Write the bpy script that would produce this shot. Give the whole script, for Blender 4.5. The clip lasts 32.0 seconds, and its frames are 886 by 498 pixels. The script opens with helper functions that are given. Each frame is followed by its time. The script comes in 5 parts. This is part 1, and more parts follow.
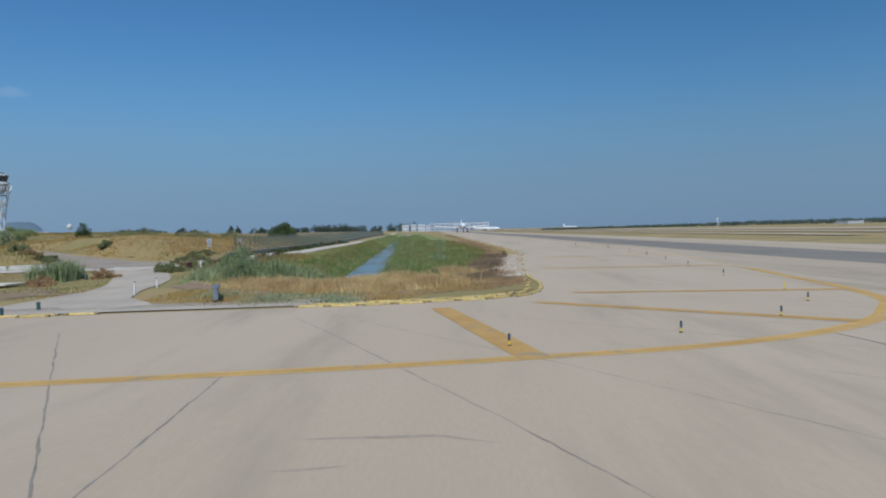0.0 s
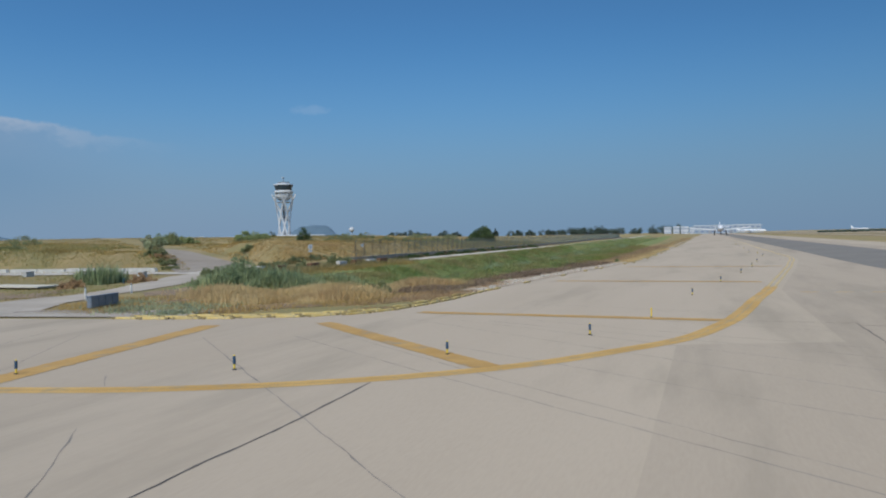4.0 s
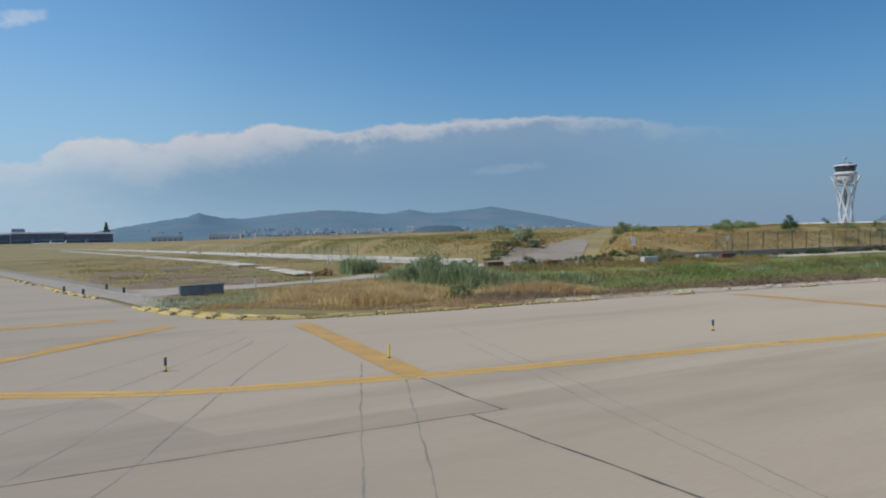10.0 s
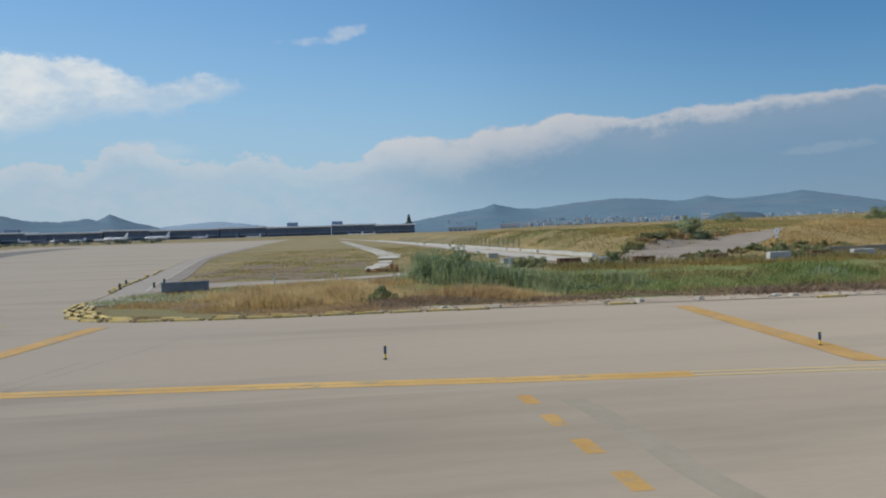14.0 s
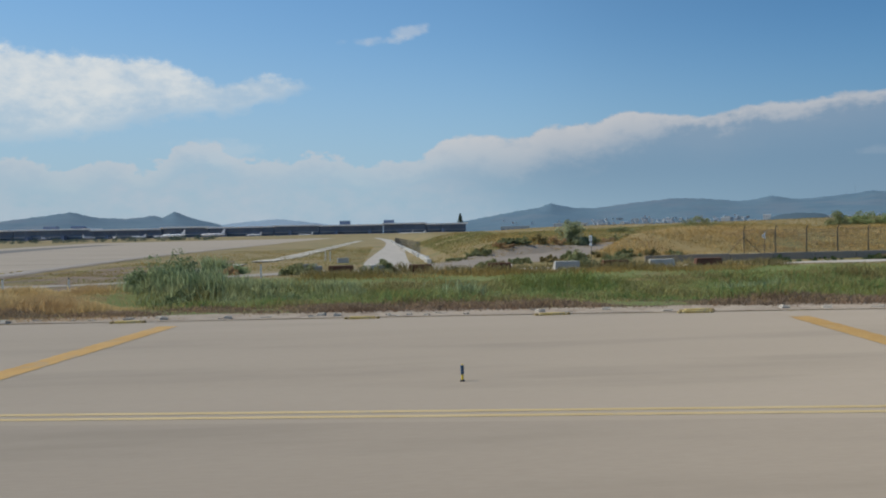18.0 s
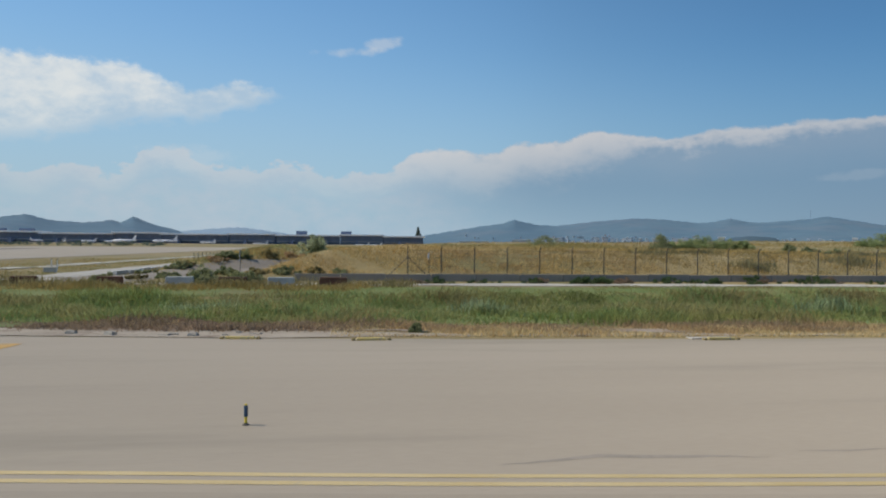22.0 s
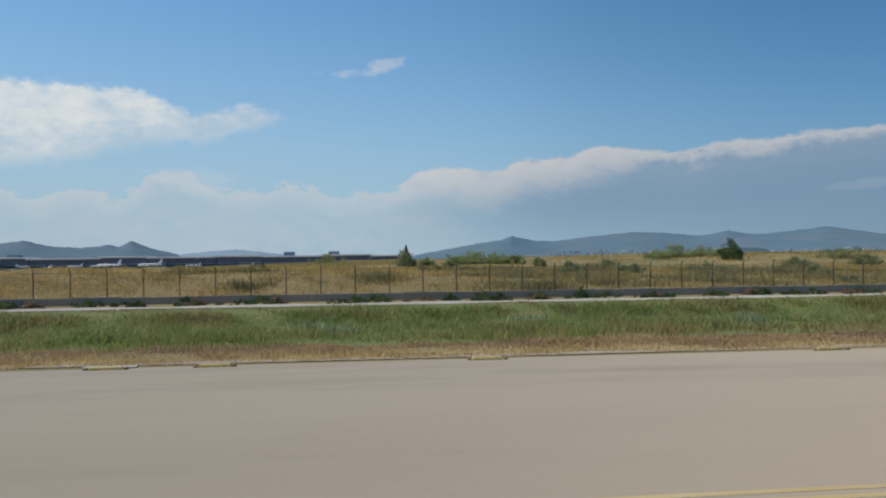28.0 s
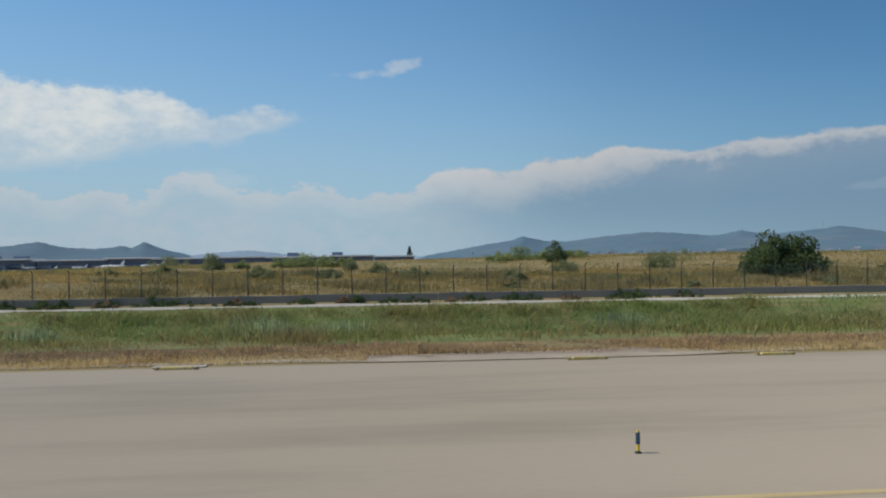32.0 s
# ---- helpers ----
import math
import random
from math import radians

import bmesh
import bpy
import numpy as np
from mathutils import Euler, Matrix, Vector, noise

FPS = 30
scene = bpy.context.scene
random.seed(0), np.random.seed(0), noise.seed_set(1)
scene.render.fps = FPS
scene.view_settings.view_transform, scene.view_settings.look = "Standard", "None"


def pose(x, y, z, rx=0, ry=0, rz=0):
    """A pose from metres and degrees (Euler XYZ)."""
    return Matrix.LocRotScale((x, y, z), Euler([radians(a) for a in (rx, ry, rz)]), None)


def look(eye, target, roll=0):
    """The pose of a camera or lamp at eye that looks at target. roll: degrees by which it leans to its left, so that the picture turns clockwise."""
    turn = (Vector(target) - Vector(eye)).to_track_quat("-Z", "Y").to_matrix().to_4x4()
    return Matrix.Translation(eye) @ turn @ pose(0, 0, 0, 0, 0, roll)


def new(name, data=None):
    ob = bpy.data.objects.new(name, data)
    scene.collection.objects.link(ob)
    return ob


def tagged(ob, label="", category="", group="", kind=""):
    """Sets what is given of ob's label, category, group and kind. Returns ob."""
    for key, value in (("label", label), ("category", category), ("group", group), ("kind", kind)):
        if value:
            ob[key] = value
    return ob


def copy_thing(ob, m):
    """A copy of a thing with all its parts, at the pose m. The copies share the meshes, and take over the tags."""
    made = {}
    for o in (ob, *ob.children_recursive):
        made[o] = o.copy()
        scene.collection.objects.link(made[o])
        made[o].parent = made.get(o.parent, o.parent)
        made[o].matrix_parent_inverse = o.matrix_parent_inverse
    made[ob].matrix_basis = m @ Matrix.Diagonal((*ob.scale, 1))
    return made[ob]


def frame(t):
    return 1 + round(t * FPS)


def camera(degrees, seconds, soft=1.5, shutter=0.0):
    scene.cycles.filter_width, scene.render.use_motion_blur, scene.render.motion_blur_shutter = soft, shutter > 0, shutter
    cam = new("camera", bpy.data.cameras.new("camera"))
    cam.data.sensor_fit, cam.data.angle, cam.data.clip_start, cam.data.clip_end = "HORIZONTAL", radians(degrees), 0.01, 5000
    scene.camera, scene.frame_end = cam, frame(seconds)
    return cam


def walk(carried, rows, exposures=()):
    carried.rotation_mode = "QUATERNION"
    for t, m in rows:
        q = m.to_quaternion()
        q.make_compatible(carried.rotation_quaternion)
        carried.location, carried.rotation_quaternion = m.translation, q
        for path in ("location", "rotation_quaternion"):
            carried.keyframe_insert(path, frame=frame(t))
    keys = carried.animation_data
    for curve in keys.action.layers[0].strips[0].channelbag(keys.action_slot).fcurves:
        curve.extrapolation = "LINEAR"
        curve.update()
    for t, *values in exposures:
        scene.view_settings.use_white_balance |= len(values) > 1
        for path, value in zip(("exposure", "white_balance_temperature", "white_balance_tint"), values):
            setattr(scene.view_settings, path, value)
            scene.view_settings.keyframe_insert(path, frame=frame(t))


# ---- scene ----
# ---- camera ----
# seconds, east, north, yaw, pitch, roll; the eye rides 3.6 m above the pavement
PATH = [
    (0.0, -90.08, 42.19, -90.85, -1.44, 1.36),
    (0.5, -89.69, 39.37, -88.48, -1.87, 1.51),
    (1.0, -89.21, 36.62, -87.21, -1.67, 1.91),
    (1.5, -88.67, 33.94, -84.91, -1.86, 1.85),
    (2.0, -87.92, 31.22, -82.45, -1.24, 2.64),
    (2.5, -87.02, 28.59, -79.83, -1.41, 1.93),
    (3.0, -85.97, 26.04, -77.02, -1.21, 1.73),
    (3.5, -84.76, 23.60, -74.15, -1.02, 1.53),
    (4.0, -83.39, 21.26, -71.21, -0.82, 1.33),
    (4.5, -81.89, 19.02, -68.14, -0.62, 1.13),
    (5.0, -80.27, 16.89, -64.93, -0.33, 1.05),
    (5.5, -78.60, 14.88, -61.32, -0.07, 1.86),
    (6.0, -76.86, 12.96, -58.32, 0.10, 2.17),
    (6.5, -75.03, 11.16, -55.07, -0.17, 1.27),
    (7.0, -73.06, 9.51, -51.95, -0.43, 1.22),
    (7.5, -71.01, 8.01, -48.51, -0.70, 0.44),
    (8.0, -68.90, 6.67, -44.67, -0.96, 0.63),
    (8.5, -66.60, 5.48, -40.44, -1.70, 0.37),
    (9.0, -64.33, 4.42, -37.17, -1.82, 0.38),
    (9.5, -62.00, 3.49, -33.85, -1.59, 0.70),
    (10.0, -59.61, 2.69, -30.43, -0.88, 1.13),
    (10.5, -57.17, 2.02, -26.30, -1.01, 0.90),
    (11.0, -54.68, 1.46, -22.74, -1.13, 1.26),
    (11.5, -52.14, 0.99, -19.21, -1.13, 2.04),
    (12.0, -49.56, 0.59, -17.01, -0.90, 1.94),
    (12.5, -46.92, 0.27, -14.87, -0.95, 2.12),
    (13.0, -44.20, 0.03, -12.83, -0.87, 1.74),
    (13.5, -41.42, -0.14, -10.83, -0.99, 1.84),
    (14.0, -38.57, -0.24, -8.93, -1.18, 1.68),
    (14.5, -35.67, -0.29, -7.20, -1.39, 1.56),
    (15.0, -32.71, -0.30, -5.73, -1.55, 1.55),
    (15.5, -29.69, -0.27, -4.60, -1.60, 1.52),
    (16.0, -26.61, -0.24, -3.89, -1.48, 1.08),
    (16.5, -23.47, -0.21, -3.47, -1.49, 0.32),
    (17.0, -20.27, -0.19, -3.34, -1.65, 1.34),
    (17.5, -17.02, -0.17, -4.13, -1.49, 1.38),
    (18.0, -13.72, -0.16, -4.50, -1.15, 1.22),
    (18.5, -10.38, -0.14, -4.82, -0.96, 1.09),
    (19.0, -6.98, -0.10, -5.46, -0.53, 1.52),
    (19.5, -3.52, -0.05, -5.43, -0.51, 1.44),
    (20.0, 0.00, -0.00, -5.56, -1.24, 0.48),
    (20.5, 3.59, 0.05, -6.17, -1.32, 0.13),
    (21.0, 7.25, 0.07, -6.48, -1.46, 0.13),
    (21.5, 10.96, 0.06, -6.65, -0.28, -0.26),
    (22.0, 14.73, 0.00, -6.89, -0.16, -0.45),
    (22.5, 18.56, -0.08, -7.13, 0.66, -0.59),
    (23.0, 22.48, -0.17, -7.09, -0.10, -0.14),
    (23.5, 26.50, -0.25, -7.31, -0.03, 0.19),
    (24.0, 30.64, -0.30, -7.41, 0.10, 0.02),
    (24.5, 34.87, -0.32, -7.34, 0.34, -0.22),
    (25.0, 39.15, -0.31, -7.27, 0.48, 0.64),
    (25.5, 43.47, -0.28, -7.24, 0.47, 0.82),
    (26.0, 47.83, -0.25, -7.13, 0.60, 0.81),
    (26.5, 52.24, -0.21, -6.96, 0.80, 0.78),
    (27.0, 56.71, -0.18, -6.76, 1.00, 0.80),
    (27.5, 61.24, -0.14, -6.57, 1.14, 0.85),
    (28.0, 65.81, -0.11, -6.41, 1.15, 0.76),
    (28.5, 70.42, -0.08, -5.82, 1.89, 0.60),
    (29.0, 75.05, -0.05, -5.60, 2.14, 0.45),
    (29.5, 79.75, -0.02, -5.41, 2.18, 0.23),
    (30.0, 84.52, -0.01, -5.27, 2.24, 0.71),
    (30.5, 89.38, 0.00, -5.19, 1.80, 0.15),
    (31.0, 94.29, 0.00, -5.12, 1.63, 0.78),
    (31.5, 99.26, -0.02, -5.12, 1.38, 0.42),
    (32.0, 104.26, -0.06, -5.14, 1.20, 0.83),
]
cam = camera(59.42, 32.0, soft=2.0)
walk(cam, [(t, pose(x, y, 3.6, 90 + p, r, w)) for t, x, y, w, p, r in PATH],
     exposures=[(0.0, -0.06, 6350, 10), (8.0, -0.05, 6600, 10), (13.0, 0.0, 6900, 10), (15.5, -0.06, 7000, 10), (20.0, -0.09, 7050, 10), (22.0, -0.01, 7100, 10), (25.0, 0.0, 7100, 10), (32.0, -0.10, 7150, 9)])

# ---- sun and sky ----
SUN_AZ, SUN_EL = -83.0, 48.0          # degrees from north (+y) towards east (+x); above the horizon
sun_way = Vector((math.sin(radians(SUN_AZ)) * math.cos(radians(SUN_EL)),
                  math.cos(radians(SUN_AZ)) * math.cos(radians(SUN_EL)), math.sin(radians(SUN_EL))))
sun = new("sun", bpy.data.lights.new("sun", "SUN"))
sun.data.energy, sun.data.angle, sun.data.color = 3.1, radians(0.6), (1.0, 0.93, 0.82)
sun.matrix_world = look(sun_way * 300, (0, 0, 0))

world = bpy.data.worlds.new("world")
scene.world = world
world.use_nodes = True
wt = world.node_tree
wt.nodes.clear()


class Nodes:
    """Short hand for wiring shader nodes."""

    def __init__(self, tree):
        self.tree = tree

    def add(self, kind, **props):
        n = self.tree.nodes.new(kind)
        for k, v in props.items():
            setattr(n, k, v)
        return n

    def put(self, socket, value):
        if isinstance(value, bpy.types.NodeSocket):
            self.tree.links.new(value, socket)
        else:
            socket.default_value = value

    def math(self, op, a, b=0.0, c=0.0, clamp=False):
        n = self.add("ShaderNodeMath", operation=op, use_clamp=clamp)
        for s, v in zip(n.inputs, (a, b, c)):
            self.put(s, v)
        return n.outputs[0]

    def step(self, x, lo, hi):
        n = self.add("ShaderNodeMapRange", interpolation_type="SMOOTHSTEP")
        for s, v in zip(n.inputs, (x, lo, hi, 0.0, 1.0)):
            self.put(s, v)
        return n.outputs[0]

    def mix(self, f, a, b, blend="MIX"):
        n = self.add("ShaderNodeMix", data_type="RGBA", blend_type=blend)
        self.put(n.inputs[0], f)
        self.put(n.inputs[6], a)
        self.put(n.inputs[7], b)
        return n.outputs[2]

    def noise(self, where, scale, detail=5.0, rough=0.55, dist=0.0):
        n = self.add("ShaderNodeTexNoise")
        self.put(n.inputs["Vector"], where)
        n.inputs["Scale"].default_value, n.inputs["Detail"].default_value = scale, detail
        n.inputs["Roughness"].default_value, n.inputs["Distortion"].default_value = rough, dist
        return n.outputs[0]

    def curve(self, x, pts):
        """A smooth curve through pts, both axes already scaled to 0..1."""
        n = self.add("ShaderNodeFloatCurve")
        cv = n.mapping.curves[0]
        cv.points[0].location, cv.points[1].location = pts[0], pts[-1]
        for p in pts[1:-1]:
            cv.points.new(*p)
        n.mapping.update()
        self.put(n.inputs["Value"], x)
        return n.outputs[0]


w = Nodes(wt)
way = w.add("ShaderNodeTexCoord").outputs["Generated"]
sep = w.add("ShaderNodeSeparateXYZ")
w.put(sep.inputs[0], way)
az = w.math("MULTIPLY", w.math("ARCTAN2", sep.outputs[0], sep.outputs[1]), 180 / math.pi)
el = w.math("MULTIPLY", w.math("ARCSINE", sep.outputs[2]), 180 / math.pi)
sky = w.add("ShaderNodeTexSky", sky_type="NISHITA", sun_disc=False, sun_elevation=radians(SUN_EL),
            sun_rotation=radians(SUN_AZ), altitude=0, air_density=1.0, dust_density=0.6, ozone_density=2.2)
u360 = w.math("DIVIDE", w.math("ADD", az, 180), 360)
# the air is clearer and deeper blue away from the sun
depth_ = w.curve(u360, [(0.0, 0.55), (0.25, 0.60), (0.40, 0.55), (0.5, 0.575), (0.555, 0.47), (0.61, 0.385), (0.70, 0.34), (0.84, 0.28), (1.0, 0.50)])
depth_ = w.math("MULTIPLY", depth_, 2.0)
blue = w.mix(1.0, sky.outputs[0], (0.0578, 0.1008, 0.1275, 1), "MULTIPLY")
blue = w.mix(w.math("MULTIPLY", w.math("SUBTRACT", 1.0, w.step(el, -2.0, 15.0)), 0.9), blue, (0.275, 0.418, 0.605, 1))
blue = w.mix(1.0, blue, depth_, "MULTIPLY")
milky = w.math("MULTIPLY", w.math("SUBTRACT", 1.0, w.step(az, -25.0, 45.0)), w.math("SUBTRACT", 1.0, w.step(el, 2.0, 26.0)))
blue = w.mix(w.math("MULTIPLY", milky, 0.5), blue, (0.385, 0.515, 0.63, 1))
blue = w.mix(w.step(az, 5.0, 42.0), blue, w.mix(1.0, blue, (0.925, 1.0, 1.06, 1), "MULTIPLY"))
lilac = w.math("MULTIPLY", w.step(az, 22.0, 46.0), w.math("SUBTRACT", 1.0, w.step(el, 1.0, 10.0)))
blue = w.mix(w.math("MULTIPLY", lilac, 0.5), blue, w.mix(w.step(az, 50.0, 75.0), (0.235, 0.31, 0.435, 1), (0.20, 0.30, 0.445, 1)))

flat = w.add("ShaderNodeVectorMath", operation="MULTIPLY")
w.put(flat.inputs[0], way)
flat.inputs[1].default_value = (1, 1, 1.7)
n_big = w.math("SUBTRACT", w.noise(flat.outputs[0], 15, 7, 0.58), 0.5)
n_fine = w.math("SUBTRACT", w.noise(flat.outputs[0], 52, 6, 0.6), 0.5)
ragged = w.math("ADD", w.math("MULTIPLY", n_big, 4.0), w.math("MULTIPLY", n_fine, 2.0))
u = w.math("DIVIDE", w.math("ADD", az, 40), 100)


def scaled(pts):
    return [((a + 40) / 100, e / 16) for a, e in pts]


# long bank of cumulus above the hills: its upper rim by compass bearing
rim = w.math("MULTIPLY", w.curve(u, scaled([
    (-40, 5.0), (-22.8, 5.4), (-20.9, 5.0), (-18.9, 5.5), (-17.2, 5.0), (-15.1, 5.7), (-12.6, 6.9), (-10.9, 6.3), (-8.8, 5.4), (-4.4, 5.8), (1.3, 5.3), (2.9, 5.7), (6.5, 7.15),
    (10.4, 7.1), (12.5, 7.65), (15.4, 7.75), (17.8, 8.25), (21.3, 8.0), (23.3, 7.75), (27, 8.4), (32, 8.5), (36.5, 8.75), (41, 8.6), (45, 8.1), (50, 7.4), (60, 6.5)])), 16)
below = w.math("SUBTRACT", w.math("ADD", rim, w.math("MULTIPLY", ragged, w.math("ADD", 0.32, w.math("MULTIPLY", w.math("SUBTRACT", 1.0, w.step(az, 0.0, 7.0)), 0.38)))), el)
solid = w.step(below, 0.0, 0.34)
thick = w.math("ADD", w.math("SUBTRACT", 1.9, w.math("MULTIPLY", w.step(az, 18.0, 26.0), 0.4)), w.math("MULTIPLY", w.math("MULTIPLY", w.step(az, 2.0, 7.0), w.math("SUBTRACT", 1.0, w.step(az, 15.0, 23.0))), 1.8))
crest = w.math("MULTIPLY", solid, w.math("SUBTRACT", 1.0, w.step(w.math("ADD", below, w.math("MULTIPLY", ragged, 0.6)), 0.0, thick)))
taper = w.math("SUBTRACT", 1.0, w.step(az, 30.0, 54.0))
strong = w.math("MULTIPLY", taper, w.math("ADD", 0.36, w.math("MULTIPLY", w.step(az, 1.0, 6.0), 0.31)))
body = w.math("MULTIPLY", solid, w.math("ADD", 0.10, w.math("MULTIPLY", w.step(az, -2.0, 16.0), 0.60)))
body = w.math("MULTIPLY", w.math("MULTIPLY", body, w.math("SUBTRACT", 1.0, w.step(az, 36.0, 54.0))), w.step(el, -1.0, 5.0))
tinted = w.mix(w.math("MULTIPLY", solid, w.math("MULTIPLY", w.math("SUBTRACT", 1.0, w.step(az, 0.0, 17.0)), w.math("ADD", 0.25, w.math("MULTIPLY", ragged, 0.34)))), blue, (0.50, 0.575, 0.69, 1))
tinted = w.mix(body, tinted, w.mix(w.step(below, 0.3, 4.0), (0.235, 0.318, 0.445, 1), (0.160, 0.275, 0.430, 1)))
tinted = w.mix(w.math("MULTIPLY", w.math("MULTIPLY", crest, strong), w.math("ADD", 0.92, w.math("MULTIPLY", ragged, 0.30)), clamp=True), tinted, (0.66, 0.668, 0.705, 1))

# broad cloud up and to the west
top2 = w.math("MULTIPLY", w.curve(u, scaled([(-40, 13.4), (-23, 12.9), (-18.6, 12.6), (-15, 12.4), (-13.2, 11.4), (-10.3, 11.3), (-9, 11.8), (-6.8, 11.5), (-4.4, 10.8), (0, 9.4), (60, 0)])), 16)
low2 = w.math("MULTIPLY", w.curve(u, scaled([(-40, 5.6), (-23, 6.2), (-18.6, 6.9), (-16, 7.9), (-11, 8.3), (-8.8, 8.8), (-6, 9.8), (-4.4, 10.4), (0, 11.0), (60, 15.9)])), 16)
in2 = w.math("MULTIPLY", w.step(w.math("SUBTRACT", w.math("ADD", top2, w.math("MULTIPLY", ragged, 0.55)), el), 0.0, 0.7),
             w.step(w.math("SUBTRACT", el, w.math("ADD", low2, w.math("MULTIPLY", ragged, 0.7))), 0.0, 1.1))
shade2 = w.step(w.math("ADD", w.math("MULTIPLY", ragged, 0.8), w.math("MULTIPLY", w.math("SUBTRACT", el, low2), 0.25)), -0.4, 1.6)
tinted = w.mix(w.math("MULTIPLY", in2, w.math("ADD", 0.45, w.math("MULTIPLY", shade2, 0.4))), tinted, w.mix(shade2, (0.50, 0.60, 0.71, 1), (0.74, 0.79, 0.83, 1)))


def wisp(colour, a, e, ra, re, slope, amount):
    da = w.math("SUBTRACT", az, a)
    de = w.math("SUBTRACT", w.math("SUBTRACT", el, e), w.math("MULTIPLY", da, slope))
    r = w.math("ADD", w.math("POWER", w.math("DIVIDE", da, ra), 2.0), w.math("POWER", w.math("DIVIDE", de, re), 2.0))
    f = w.math("SUBTRACT", 1.0, w.step(w.math("ADD", r, w.math("MULTIPLY", ragged, 1.1)), 0.0, 1.3))
    return w.mix(w.math("MULTIPLY", f, amount), colour, (0.62, 0.67, 0.74, 1))


for a, e, ra, re, slope, amount in ((0.2, 13.9, 2.6, 0.4, 0.04, 0.36), (2.2, 14.5, 1.4, 0.5, 0.1, 0.40), (61.4, 9.4, 1.4, 0.4, 0.0, 0.10),
                                    (35.0, 4.9, 3.0, 0.4, 0.05, 0.10), (-11, 6.2, 4.0, 0.9, 0.0, 0.2)):
    tinted = wisp(tinted, a, e, ra, re, slope, amount)
bg = w.add("ShaderNodeBackground")
w.put(bg.inputs[0], tinted)
bg.inputs[1].default_value = 1.0
wt.links.new(bg.outputs[0], w.add("ShaderNodeOutputWorld").inputs[0])
scene.view_settings.exposure = 0.0

# ---- materials ----


def material(name, a, b, scale=1.0, rough=0.85, bump=0.0, fine=40.0, spots=None, metal=0.0, per_object=0.0, island=0.0, stretch=None):
    """Two-scale mottled surface between the colours a and b; spots: (colour, scale, low, high)."""
    m = bpy.data.materials.new(name)
    m.use_nodes = True
    k = Nodes(m.node_tree)
    bs = m.node_tree.nodes["Principled BSDF"]
    at = k.add("ShaderNodeTexCoord").outputs["Object"]
    if stretch:
        st_ = k.add("ShaderNodeVectorMath", operation="MULTIPLY")
        k.put(st_.inputs[0], at)
        st_.inputs[1].default_value = stretch
        at = st_.outputs[0]
    big, small = k.noise(at, scale, 4, 0.6), k.noise(at, fine, 3, 0.6)
    f = k.math("ADD", k.math("MULTIPLY", big, 0.65), k.math("MULTIPLY", small, 0.35))
    col = k.mix(k.step(f, 0.32, 0.68), (*a, 1), (*b, 1))
    if spots:
        c, sc, lo, hi = spots
        col = k.mix(k.step(k.noise(at, sc, 5, 0.65), lo, hi), col, (*c, 1))
    if per_object or island:
        r = k.add("ShaderNodeObjectInfo").outputs["Random"] if per_object else k.add("ShaderNodeNewGeometry").outputs["Random Per Island"]
        v = k.math("ADD", 1 - (per_object or island), k.math("MULTIPLY", r, 2 * (per_object or island)))
        col = k.mix(1.0, col, v, "MULTIPLY")
    k.put(bs.inputs["Base Color"], col)
    bs.inputs["Roughness"].default_value, bs.inputs["Metallic"].default_value = rough, metal
    bs.inputs["Diffuse Roughness"].default_value = 0.35 if rough > 0.8 else 0.0
    if bump:
        b_ = k.add("ShaderNodeBump")
        b_.inputs["Strength"].default_value, b_.inputs["Distance"].default_value = bump, 0.02
        k.put(b_.inputs["Height"], small)
        k.put(bs.inputs["Normal"], b_.outputs[0])
    return m


def foliage(name, a, b, scale=0.2, island=0.3, passing=0.5, patch=None, patch_scale=0.09):
    """Leaves and blades: matt, lit as a soft mass, some light passing through; patch: a colour in broad drifts."""
    m = bpy.data.materials.new(name)
    m.use_nodes = True
    k = Nodes(m.node_tree)
    m.node_tree.nodes.clear()
    at = k.add("ShaderNodeTexCoord").outputs["Object"]
    col = k.mix(k.step(k.noise(at, scale, 4, 0.6), 0.35, 0.65), (*a, 1), (*b, 1))
    if patch:
        col = k.mix(k.step(k.noise(at, patch_scale, 4, 0.65, 0.6), 0.44, 0.62), col, (*patch, 1))
    r = k.add("ShaderNodeNewGeometry").outputs["Random Per Island"]
    col = k.mix(1.0, col, k.math("ADD", 1 - island, k.math("MULTIPLY", r, 2 * island)), "MULTIPLY")
    up = k.add("ShaderNodeVectorMath", operation="ADD")
    k.put(up.inputs[0], k.add("ShaderNodeNewGeometry").outputs["Normal"])
    up.inputs[1].default_value = (0, 0, 1.3)
    nrm = k.add("ShaderNodeVectorMath", operation="NORMALIZE")
    k.put(nrm.inputs[0], up.outputs[0])
    d, t, mx = k.add("ShaderNodeBsdfDiffuse"), k.add("ShaderNodeBsdfTranslucent"), k.add("ShaderNodeMixShader")
    for n in (d, t):
        k.put(n.inputs["Color"], col)
    k.put(d.inputs["Normal"], nrm.outputs[0])
    mx.inputs[0].default_value = passing
    k.put(mx.inputs[1], d.outputs[0])
    k.put(mx.inputs[2], t.outputs[0])
    k.put(k.add("ShaderNodeOutputMaterial").inputs[0], mx.outputs[0])
    return m


